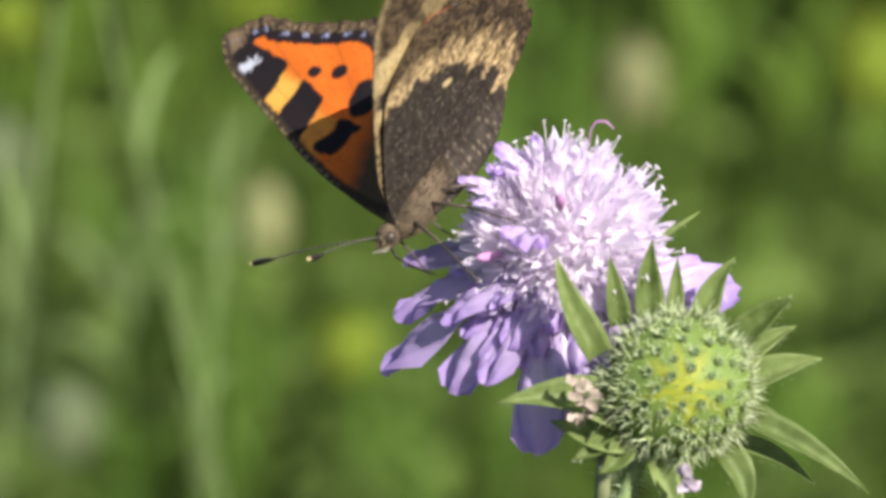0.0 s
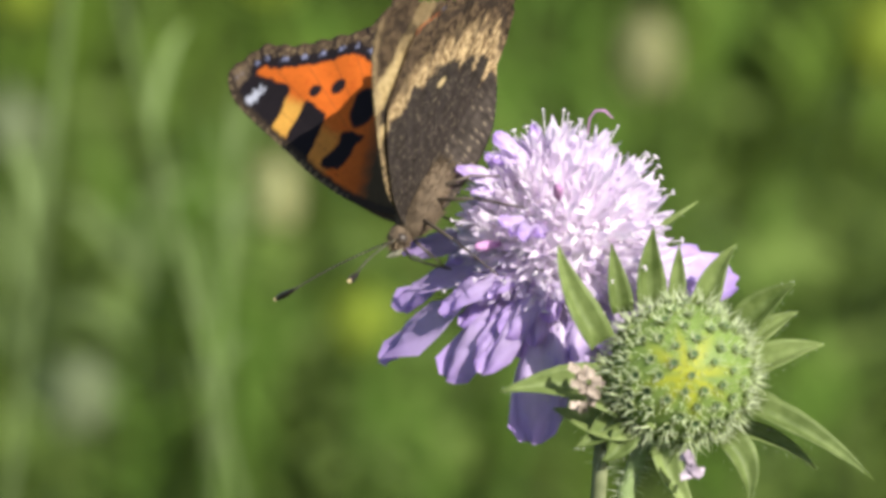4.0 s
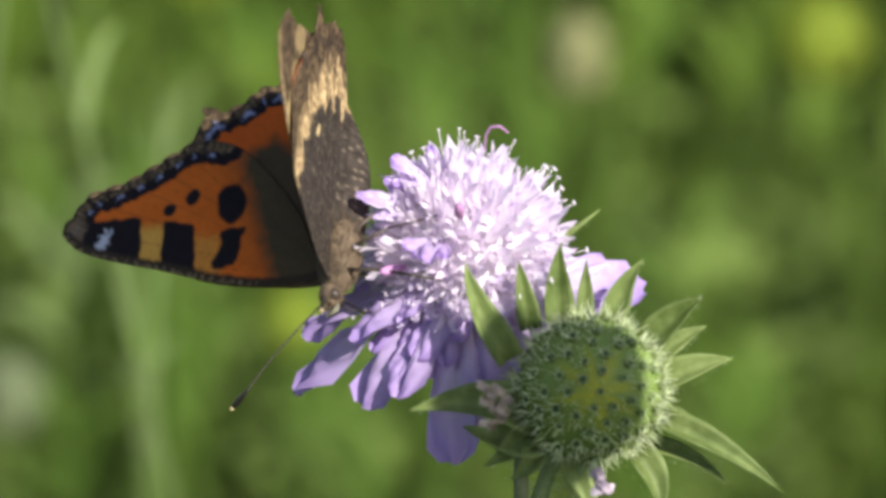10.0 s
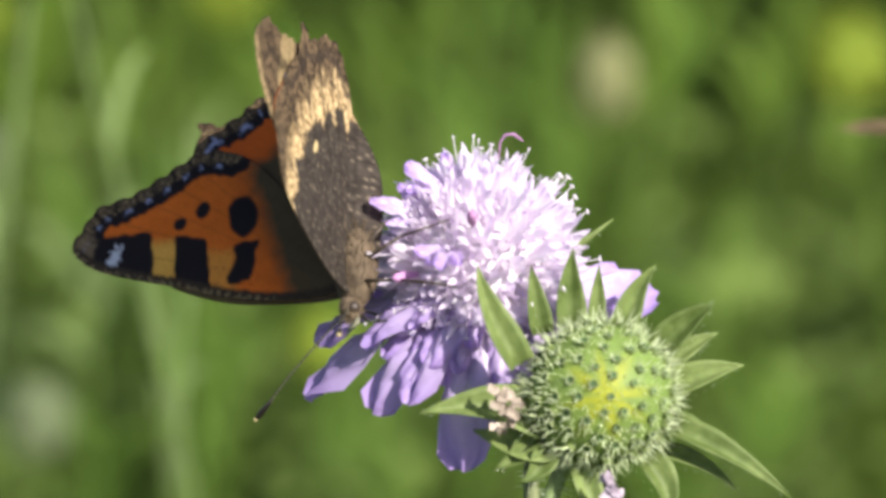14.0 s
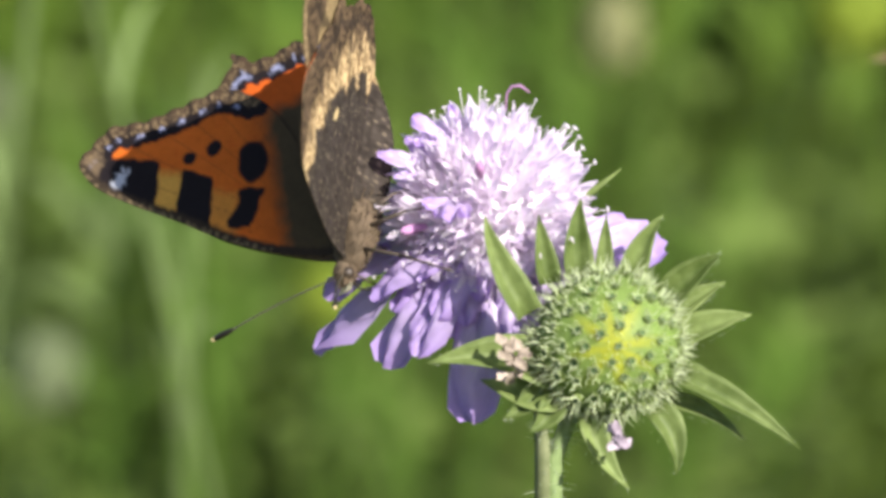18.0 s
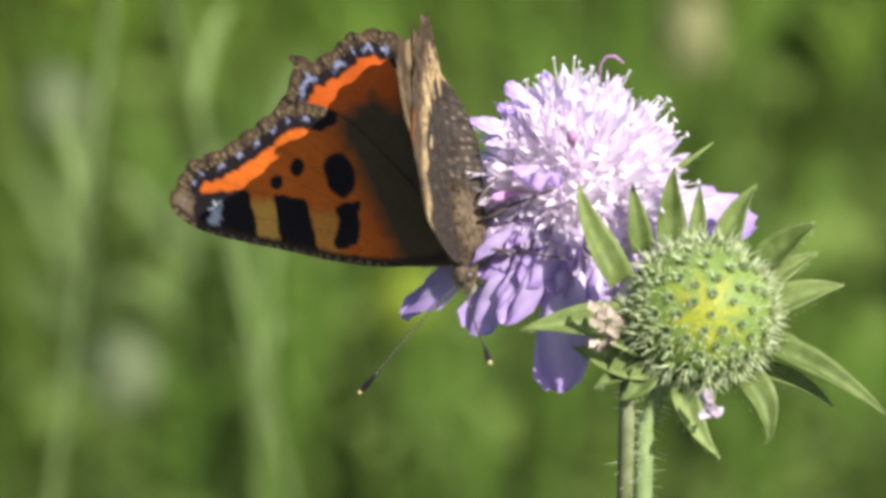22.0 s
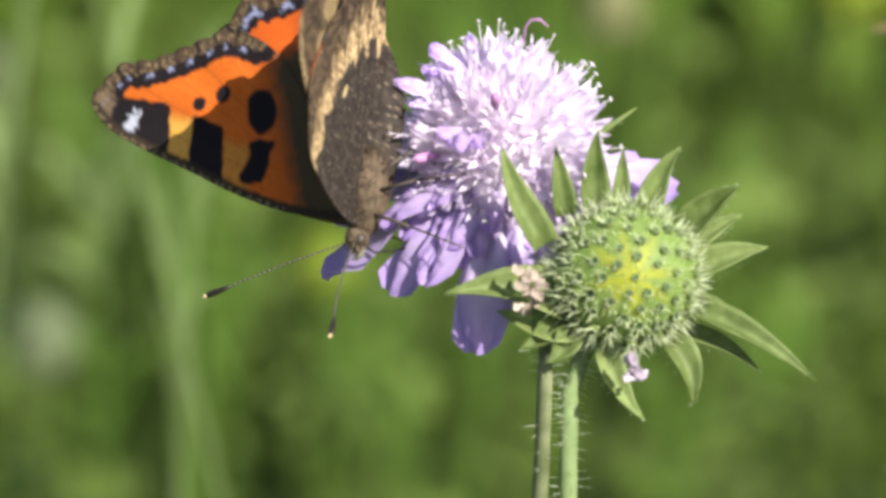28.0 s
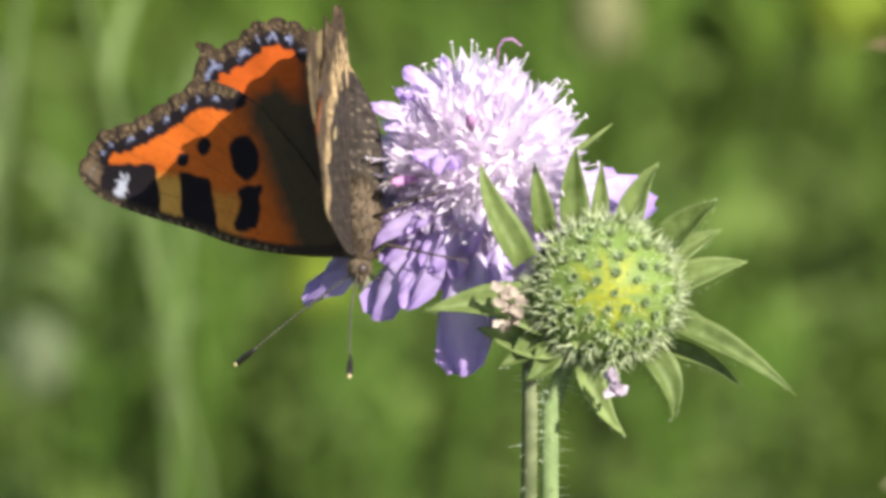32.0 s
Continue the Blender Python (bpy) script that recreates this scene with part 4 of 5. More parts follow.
def hind_under(p):
    """Dark slaty brown near the body with a jagged edge, then a tan band, then speckled brown."""
    w, w2 = wobble(p, 0.8, 41.0), wobble(p, 3.0, 43.0)
    turn = np.arctan2(p[:, 0], p[:, 1] + 1.5)
    jag = 1.1 * (np.abs((turn * 4.7) % 1.0 - 0.5) * 2 - 0.5) + 0.8 * np.array([noise.noise((u * 14.0, 0.0, 61.0)) for u in turn]) + 0.3 * wobble(p, 2.0, 63.0)
    r = np.hypot(0.84 * p[:, 0], p[:, 1] - 1.0)
    col = mottled(p, 47.0, (0.20, 0.125, 0.06), (0.80, 0.58, 0.31), 1.3)
    outer = mottled(p, 49.0, (0.026, 0.018, 0.013), (0.20, 0.135, 0.08), 1.5)
    k = edge(r - 13.3 + 1.5 * w - 0.5 * jag, 1.3)[:, None]
    col[:] = col * (1 - k) + outer * k
    dark = mottled(p, 53.0, (0.030, 0.024, 0.020), (0.076, 0.061, 0.050), 0.8)
    k = edge(11.2 + 1.0 * w + 0.9 * jag + 0.3 * w2 - r, 0.2)[:, None]
    col[:] = col * (1 - k) + dark * k
    fleck = wobble(p, 4.6, 71.0)
    lay_on(col, edge(fleck - 0.42, 0.12) * edge(11.0 - r, 0.5) * 0.55, (0.34, 0.27, 0.19))
    ring = np.abs(((r + 0.8 * w) % 2.9) - 1.45)
    lay_on(col, edge(0.13 - ring + 0.12 * w2, 0.1) * (r < 11) * 0.55, (0.018, 0.014, 0.012))
    ang = np.arctan2(p[:, 0], p[:, 1] + 0.5)
    lay_on(col, edge(0.045 - np.abs(((ang * 4.2) % 1.0) - 0.5), 0.04) * 0.6, (0.024, 0.018, 0.015))
    d = nearness(HIND_EDGE, p)
    lay_on(col, edge(0.3 - np.abs(d - 1.3) + 0.4 * w2, 0.3) * 0.75, (0.04, 0.03, 0.025))
    lay_on(col, edge(oval(p, -8.6, 7.6, 0.55, 0.35, 0.4), 0.3), CREAM)
    return col


def wing_mesh(name, line, upper, under, side, step, camber):
    """A thin two-sided wing on a fine grid trimmed to its outline."""
    lo, hi = line.min(0) - step, line.max(0) + step
    na, nb = int((hi[0] - lo[0]) / step) + 2, int((hi[1] - lo[1]) / step) + 2
    ga, gb = np.meshgrid(lo[0] + np.arange(na) * step, lo[1] + np.arange(nb) * step, indexing="ij")
    pts = np.stack((ga.ravel(), gb.ravel()), 1)
    # scalloped outer edge
    keep = inside(line, pts)
    idx = keep.reshape(na, nb)
    # draw the nearest grid points just outside onto the outline
    near = np.zeros_like(idx)
    near[1:, :] |= idx[:-1, :]
    near[:-1, :] |= idx[1:, :]
    near[:, 1:] |= idx[:, :-1]
    near[:, :-1] |= idx[:, 1:]
    near[1:, 1:] |= idx[:-1, :-1]
    near[:-1, :-1] |= idx[1:, 1:]
    rim = (near & ~idx).ravel()
    snap = pts[rim].copy()
    best = np.full(len(snap), 1e9)
    out = snap.copy()
    for a, b in zip(line, np.roll(line, -1, 0)):
        ab = b - a
        k = np.clip(((snap - a) @ ab) / (ab @ ab + 1e-12), 0, 1)
        q = a + k[:, None] * ab
        d = np.linalg.norm(snap - q, axis=1)
        m = d < best
        best[m], out[m] = d[m], q[m]
    pts[rim] = out
    use = (keep | rim)
    number = -np.ones(len(pts), int)
    number[use] = np.arange(use.sum())
    p = pts[use]
    n = len(p)
    ang = np.arctan2(p[:, 0], p[:, 1] + 1.5)
    z = camber * (np.sin(ang * 26) * 0.07 * np.clip(p[:, 1] / 6, 0, 1) + 0.25 * np.sin(p[:, 1] / 24 * math.pi) - 0.015 * (p[:, 0] + 8) ** 2 * 0.15) + 1.4 * np.minimum(p[:, 1], 0)
    thick = 0.05
    verts = [(a * MM, side * b * MM, (h + thick) * MM) for (a, b), h in zip(p, z)] + [(a * MM, side * b * MM, (h - thick) * MM) for (a, b), h in zip(p, z)]
    faces, num = [], number.reshape(na, nb)
    tri = []
    for i in range(na - 1):
        for k in range(nb - 1):
            q = [num[i, k], num[i + 1, k], num[i + 1, k + 1], num[i, k + 1]]
            q = [v for v in q if v >= 0]
            if len(q) >= 3:
                tri.append(q if side > 0 else q[::-1])
    faces = [list(q) for q in tri] + [[v + n for v in q[::-1]] for q in tri]
    count = {}
    for q in tri:
        for a, b in zip(q, q[1:] + q[:1]):
            count[(a, b)] = 1
    faces += [[a, a + n, b + n, b] for a, b in count if (b, a) not in count]
    me = bpy.data.meshes.new(name)
    me.from_pydata(verts, [], faces)
    layer = me.color_attributes.new("pigment", "FLOAT_COLOR", "POINT")
    cols = np.ones((2 * n, 4))
    cols[:n, :3], cols[n:, :3] = upper(p), under(p)
    layer.data.foreach_set("color", cols.ravel())
    me.polygons.foreach_set("use_smooth", [True] * len(me.polygons))
    me.materials.append(M_WING)
    me.update()
    return me


def scalloped(line, first, last, n, depth):
    """The outline with its outer margin drawn in small waves."""
    out = line.copy()
    for i in range(first, last):
        k = (i - first) / (last - first)
        t = line[min(i + 1, len(line) - 1)] - line[i - 1]
        nrm = np.array((t[1], -t[0])) / (np.linalg.norm(t) + 1e-9)
        out[i] = line[i] + nrm * depth * (abs(math.sin(k * n * math.pi)) - 0.5)
    return out


fore_line = scalloped(FORE_LINE, 82, 148, 9, 0.32)
hind_line = scalloped(HIND_LINE, 56, 120, 8, 0.4)
forewing_right = piece("forewing", wing_mesh("forewing", fore_line, fore_upper, fore_under, -1, 0.17, 1.0), M_WING, butterfly, "orange forewing with black spots and blue-spotted dark margin")
forewing_left = piece("forewing", wing_mesh("forewing", fore_line, fore_upper, fore_under, 1, 0.17, 1.0), M_WING, butterfly, "forewing showing its cream and brown underside")
hind_r = wing_mesh("hindwing", hind_line, hind_upper, hind_under, -1, 0.17, 1.0)
hind_l = wing_mesh("hindwing", hind_line, hind_upper, hind_under, 1, 0.17, 1.0)
for me in (hind_r, hind_l):
    me.transform(Matrix.Translation((0, 0, -0.2 * MM)))
hindwing_right = piece("hindwing", hind_r, M_WING, butterfly, "dark brown hindwing with orange band and blue spots")
hindwing_left = piece("hindwing", hind_l, M_WING, butterfly, "hindwing showing its dark brown mottled underside")


def furry(name, pts, radii, mat, parent, hairs, length, seed, label=""):
    """A rounded body part covered with short fur."""
    bm = bmesh.new()
    pts = [(Vector(p) + Vector((0, -0.4, 0))) * MM for p in pts]
    tube(bm, pts, [r * MM for r in radii], 14)
    rng = random.Random(seed)
    for _ in range(hairs):
        i = rng.randrange(len(pts) - 1)
        k = rng.random()
        p, r = pts[i].lerp(pts[i + 1], k), (radii[i] + (radii[i + 1] - radii[i]) * k) * MM
        way = (pts[i + 1] - pts[i]).normalized()
        s, u = frame_of(way)
        a = rng.uniform(0, math.tau)
        d = s * math.cos(a) + u * math.sin(a)
        q = p + d * r * 0.95
        spike(bm, q, q + (d * 0.55 + way * rng.uniform(0.2, 1.2)) * length * rng.uniform(0.5, 1.1) * MM, 0.045 * MM)
    return part(name, bm, mat, parent, label)


furry("thorax", [(1.2, 0, -1.2), (0.6, 0, -1.25), (-0.4, 0, -1.3), (-1.8, 0, -1.3), (-3.6, 0, -1.2), (-5.0, 0, -1.0), (-5.6, 0, -0.95)], [0.6, 1.1, 1.5, 1.75, 1.6, 1.05, 0.5], M_FUR, butterfly, 1100, 1.0, 1, "furry brown thorax")
furry("abdomen", [(-4.6, -0.3, -0.85), (-6.0, -0.5, -0.9), (-8.5, -0.65, -0.95), (-11.0, -0.65, -0.95), (-12.8, -0.6, -0.9), (-13.6, -0.6, -0.85)], [0.7, 0.8, 0.82, 0.75, 0.5, 0.2], M_FUR, butterfly, 450, 0.35, 2, "dark brown abdomen")
head = furry("head", [(0.5, 0, -0.95), (0.9, 0, -1.0), (1.6, 0, -1.1), (2.2, 0, -1.2), (2.5, 0, -1.25)], [0.45, 0.85, 0.95, 0.65, 0.2], M_FUR, butterfly, 260, 0.5, 3, "small furry head")
for side in (-1, 1):
    bm = bmesh.new()
    bmesh.ops.create_icosphere(bm, subdivisions=3, radius=0.55 * MM)
    bmesh.ops.translate(bm, verts=bm.verts, vec=Vector((1.6, side * 0.52 - 0.4, -1.05)) * MM)
    part("eye", smooth(bm), M_EYE, head, "dark rounded eye")
    bm = bmesh.new()
    tube(bm, [Vector(p) * MM for p in ((2.0, side * 0.25 - 0.4, -1.6), (2.7, side * 0.32 - 0.4, -1.5), (3.3, side * 0.3 - 0.4, -1.1))], [0.2 * MM, 0.26 * MM, 0.05 * MM], 7)
    part("palp", bm, M_PALE_SCALE, head)
bm = bmesh.new()
tube(bm, [Vector(p) * MM for p in ((2.1, 0, -1.7), (2.4, 0, -2.6), (2.0, 0, -4.2), (1.3, 0.1, -6.0))], [0.14 * MM, 0.11 * MM, 0.1 * MM, 0.07 * MM], 6)
part("proboscis", bm, M_CHITIN, butterfly)


def antenna(label):
    """A thin banded stalk along x with a dark club and a pale tip."""
    bm = bmesh.new()
    n = 26
    pts = [Vector((i / n * 11.2, 0, 0.35 * math.sin(i / n * 2.6))) * MM for i in range(n + 1)]
    for i in range(n):
        tube(bm, [pts[i], pts[i].lerp(pts[i + 1], 0.5)], [0.085 * MM] * 2, 6, 0)
        tube(bm, [pts[i].lerp(pts[i + 1], 0.5), pts[i + 1]], [0.075 * MM] * 2, 6, 1)
    ob = part("antenna", bm, [M_CHITIN, M_PALE_SCALE], butterfly, label)
    bm = bmesh.new()
    e = pts[-1]
    tube(bm, [e + Vector((x, 0, 0)) * MM for x in (-0.6, 0.1, 0.8, 1.4, 1.75)], [0.09 * MM, 0.2 * MM, 0.27 * MM, 0.24 * MM, 0.1 * MM], 9)
    part("antenna_club", bm, M_CHITIN, ob, "dark club")
    bm = bmesh.new()
    tube(bm, [e + Vector((x, 0, 0)) * MM for x in (1.62, 1.8, 1.95)], [0.17 * MM, 0.16 * MM, 0.04 * MM], 8)
    part("antenna_tip", bm, M_TIP, ob, "pale yellowish tip")
    return ob


antenna_right, antenna_left = antenna("thin banded antenna"), antenna("thin banded antenna")
for i, (x, side, knee, foot) in enumerate(((-0.5, 1, (0.2, 4.0, -3.2), (1.3, 7.4, -6.4)), (-2.2, 1, (-3.4, 4.0, -3.0), (-4.4, 6.8, -5.8)), (-3.4, 1, (-5.2, 2.2, -2.6), (-7.0, 1.6, -5.6)),
                                           (-0.5, -1, (0.6, -2.2, -3.0), (1.0, -2.0, -6.6)), (-2.2, -1, (-2.2, -2.4, -3.0), (-2.6, -2.0, -6.8)), (-3.4, -1, (-5.0, -2.0, -2.8), (-6.6, -1.4, -5.8)))):
    bm = bmesh.new()
    hip, knee, foot = Vector((x, side * 0.7, -1.4)) * MM, Vector(knee) * MM, Vector(foot) * MM
    tube(bm, [hip, hip.lerp(knee, 0.5), knee], [0.17 * MM, 0.15 * MM, 0.11 * MM], 7)
    tube(bm, [knee, knee.lerp(foot, 0.55), knee.lerp(foot, 0.8), foot], [0.11 * MM, 0.09 * MM, 0.07 * MM, 0.045 * MM], 6)
    rng = random.Random(i)
    for _ in range(24):
        p = hip.lerp(knee, rng.random()) if rng.random() < 0.4 else knee.lerp(foot, rng.random())
        d = Vector((rng.uniform(-1, 1), rng.uniform(-1, 1), rng.uniform(-1, 0.4))).normalized()
        spike(bm, p, p + d * 0.4 * MM, 0.03 * MM)
    part("leg", bm, M_LEG, butterfly)


# ---- what moves ----
def motions():
    walk(flower, [
        (0.0, perch(10.70, -0.0, 6.03, 0, 3.3, 0)), (0.5, perch(9.73, -0.0, 6.29, 0, 4.8, 0)), (1.0, perch(7.85, -0.0, 5.76, 0, 4.0, 0)),
        (1.5, perch(6.33, -0.0, 4.56, 0, 2.6, 0)), (2.0, perch(6.67, -0.0, 3.55, 0, 2.8, 0)), (2.5, perch(8.35, -0.0, 3.78, 0, 3.0, 0)),
        (3.0, perch(9.68, -0.0, 3.88, 0, 3.6, 0)), (3.5, perch(9.95, -0.0, 4.34, 0, 3.8, 0)), (5.5, perch(7.75, -0.0, 5.38, 0, 1.7, 0)),
        (6.0, perch(8.52, -0.0, 5.34, 0, 1.6, 0)), (6.5, perch(9.68, -0.0, 5.42, 0, 2.4, 0)), (7.0, perch(10.16, -0.0, 5.72, 0, 2.1, 0)),
        (7.5, perch(9.62, -0.0, 6.31, 0, 3.5, 0)), (8.0, perch(8.17, -0.0, 6.32, 0, 3.0, 0)), (8.5, perch(7.72, -0.0, 5.77, 0, 2.1, 0)),
        (9.0, perch(7.66, -0.0, 4.62, 0, 1.8, 0)), (9.5, perch(7.13, -0.0, 3.24, 0, 0.2, 0)), (10.0, perch(7.39, -0.0, 3.41, 0, -0.7, 0)),
        (10.5, perch(7.53, -0.0, 3.97, 0, -0.1, 0)), (11.0, perch(8.31, -0.0, 3.78, 0, -0.1, 0)), (11.5, perch(9.31, -0.0, 3.57, 0, -0.3, 0)),
        (12.0, perch(10.18, -0.0, 4.49, 0, 1.5, 0)), (12.5, perch(8.81, -0.0, 5.51, 0, 1.9, 0)), (13.0, perch(6.38, -0.0, 5.54, 0, 1.5, 0)),
        (13.5, perch(5.43, -0.0, 5.13, 0, -0.0, 0)), (14.0, perch(6.25, -0.0, 4.62, 0, -0.0, 0)), (14.5, perch(7.42, -0.0, 4.82, 0, -1.0, 0)),
        (16.5, perch(5.46, -0.0, 3.72, 0, -0.4, 0)), (17.0, perch(4.98, -0.0, 4.41, 0, -0.4, 0)), (17.5, perch(5.97, -0.0, 4.75, 0, 1.5, 0)),
        (18.0, perch(6.23, -0.0, 4.55, 0, -0.7, 0)), (18.5, perch(6.29, -0.0, 4.76, 0, -1.1, 0)), (19.0, perch(5.97, -0.0, 5.71, 0, 0.0, 0)),
        (19.5, perch(5.44, -0.0, 5.43, 0, -0.1, 0)), (20.0, perch(5.06, -0.0, 4.18, 0, -0.5, 0)), (20.5, perch(4.68, -0.0, 3.63, 0, -2.2, 0)),
        (21.0, perch(6.64, -0.0, 5.17, 0, -0.7, 0)), (21.5, perch(7.77, -0.0, 6.73, 0, 1.4, 0)), (22.0, perch(7.25, -0.0, 7.21, 0, 0.9, 0)),
        (22.5, perch(6.63, -0.0, 6.78, 0, 0.7, 0)), (23.0, perch(7.57, -0.0, 7.12, 0, 1.4, 0)), (23.5, perch(8.94, -0.0, 7.62, 0, 2.1, 0)),
        (24.0, perch(8.74, -0.0, 7.03, 0, 2.5, 0)), (24.5, perch(7.63, -0.0, 6.52, 0, 0.2, 0)), (25.0, perch(7.23, -0.0, 6.64, 0, 1.1, 0)),
        (25.5, perch(6.82, -0.0, 6.29, 0, 1.1, 0)), (27.5, perch(7.94, -0.0, 7.09, 0, 2.2, 0)), (28.0, perch(7.46, -0.0, 7.40, 0, 1.9, 0)),
        (28.5, perch(6.04, -0.0, 6.62, 0, 0.4, 0)), (29.0, perch(5.58, -0.0, 6.82, 0, 0.1, 0)), (29.5, perch(6.23, -0.0, 6.98, 0, 0.9, 0)),
        (30.0, perch(6.56, -0.0, 7.33, 0, 0.6, 0)), (30.5, perch(6.60, -0.0, 7.42, 0, 0.3, 0)), (31.0, perch(6.21, -0.0, 7.53, 0, 0.4, 0)),
        (31.5, perch(6.18, -0.0, 6.88, 0, -0.1, 0)), (32.0, perch(6.22, -0.0, 7.15, 0, -0.0, 0)),
    ])
    walk(seed_head, [
        (0.0, perch(17.91, -6.0, -6.65, 0, 0.5, 0)), (0.5, perch(16.81, -6.0, -6.59, 0, 0.2, 0)), (1.0, perch(14.93, -6.0, -6.91, 0, 0.5, 0)),
        (1.5, perch(12.72, -6.0, -8.07, 0, -4.6, 0)), (2.0, perch(14.01, -6.0, -9.09, 0, 0.4, 0)), (2.5, perch(15.70, -6.0, -8.78, 0, 0.4, 0)),
        (3.0, perch(16.96, -6.0, -8.74, 0, 0.5, 0)), (3.5, perch(17.47, -6.0, -8.03, 0, 0.2, 0)), (5.5, perch(15.45, -6.0, -7.39, 0, -0.1, 0)),
        (6.0, perch(15.99, -6.0, -7.37, 0, 0.5, 0)), (6.5, perch(17.08, -6.0, -7.31, 0, 0.5, 0)), (7.0, perch(17.36, -6.0, -6.93, 0, 0.5, 0)),
        (7.5, perch(16.70, -6.0, -6.47, 0, 0.9, 0)), (8.0, perch(15.45, -6.0, -6.35, 0, 0.4, 0)), (8.5, perch(15.23, -6.0, -6.87, 0, 0.3, 0)),
        (9.0, perch(15.09, -6.0, -7.97, 0, 0.3, 0)), (9.5, perch(15.08, -6.0, -9.14, 0, 0.1, 0)), (10.0, perch(15.45, -6.0, -8.96, 0, -0.8, 0)),
        (10.5, perch(15.78, -6.0, -8.33, 0, -1.5, 0)), (11.0, perch(16.53, -6.0, -8.33, 0, -0.5, 0)), (11.5, perch(17.48, -6.0, -8.65, 0, -0.0, 0)),
        (12.0, perch(17.93, -6.0, -7.84, 0, 0.9, 0)), (12.5, perch(16.35, -6.0, -6.88, 0, 1.1, 0)), (13.0, perch(14.01, -6.0, -6.82, 0, 0.9, 0)),
        (13.5, perch(13.30, -6.0, -7.07, 0, 0.4, 0)), (14.0, perch(14.16, -6.0, -7.56, 0, -0.1, 0)), (14.5, perch(15.58, -6.0, -7.23, 0, -0.2, 0)),
        (16.5, perch(13.42, -6.0, -8.45, 0, -0.0, 0)), (17.0, perch(12.92, -6.0, -7.79, 0, 0.4, 0)), (17.5, perch(13.43, -6.0, -7.50, 0, 0.5, 0)),
        (18.0, perch(14.13, -6.0, -7.48, 0, -0.2, 0)), (18.5, perch(14.40, -6.0, -7.25, 0, -0.3, 0)), (19.0, perch(13.90, -6.0, -6.34, 0, 0.0, 0)),
        (19.5, perch(13.54, -6.0, -6.52, 0, -0.3, 0)), (20.0, perch(13.06, -6.0, -7.84, 0, -0.1, 0)), (20.5, perch(13.21, -6.0, -8.20, 0, -0.7, 0)),
        (21.0, perch(14.87, -6.0, -6.78, 0, 0.1, 0)), (21.5, perch(15.60, -6.0, -5.33, 0, 0.5, 0)), (22.0, perch(15.18, -6.0, -4.77, 0, 0.4, 0)),
        (22.5, perch(14.75, -6.0, -5.20, 0, 0.5, 0)), (23.0, perch(15.56, -6.0, -4.93, 0, 0.9, 0)), (23.5, perch(16.81, -6.0, -4.45, 0, 1.1, 0)),
        (24.0, perch(16.49, -6.0, -5.08, 0, 1.2, 0)), (24.5, perch(15.80, -6.0, -5.41, 0, 0.4, 0)), (25.0, perch(15.31, -6.0, -5.30, 0, 0.1, 0)),
        (25.5, perch(14.98, -6.0, -5.59, 0, 0.0, 0)), (27.5, perch(15.94, -6.0, -4.93, 0, 0.4, 0)), (28.0, perch(15.49, -6.0, -4.57, 0, 0.1, 0)),
        (28.5, perch(14.31, -6.0, -5.21, 0, -0.3, 0)), (29.0, perch(14.00, -6.0, -5.01, 0, -0.5, 0)), (29.5, perch(14.59, -6.0, -4.82, 0, -0.3, 0)),
        (30.0, perch(14.91, -6.0, -4.46, 0, -0.1, 0)), (30.5, perch(14.83, -6.0, -4.36, 0, -0.0, 0)), (31.0, perch(14.49, -6.0, -4.28, 0, -0.4, 0)),
        (31.5, perch(14.40, -6.0, -4.87, 0, -0.2, 0)), (32.0, perch(14.52, -6.0, -4.49, 0, -0.4, 0)),
    ])
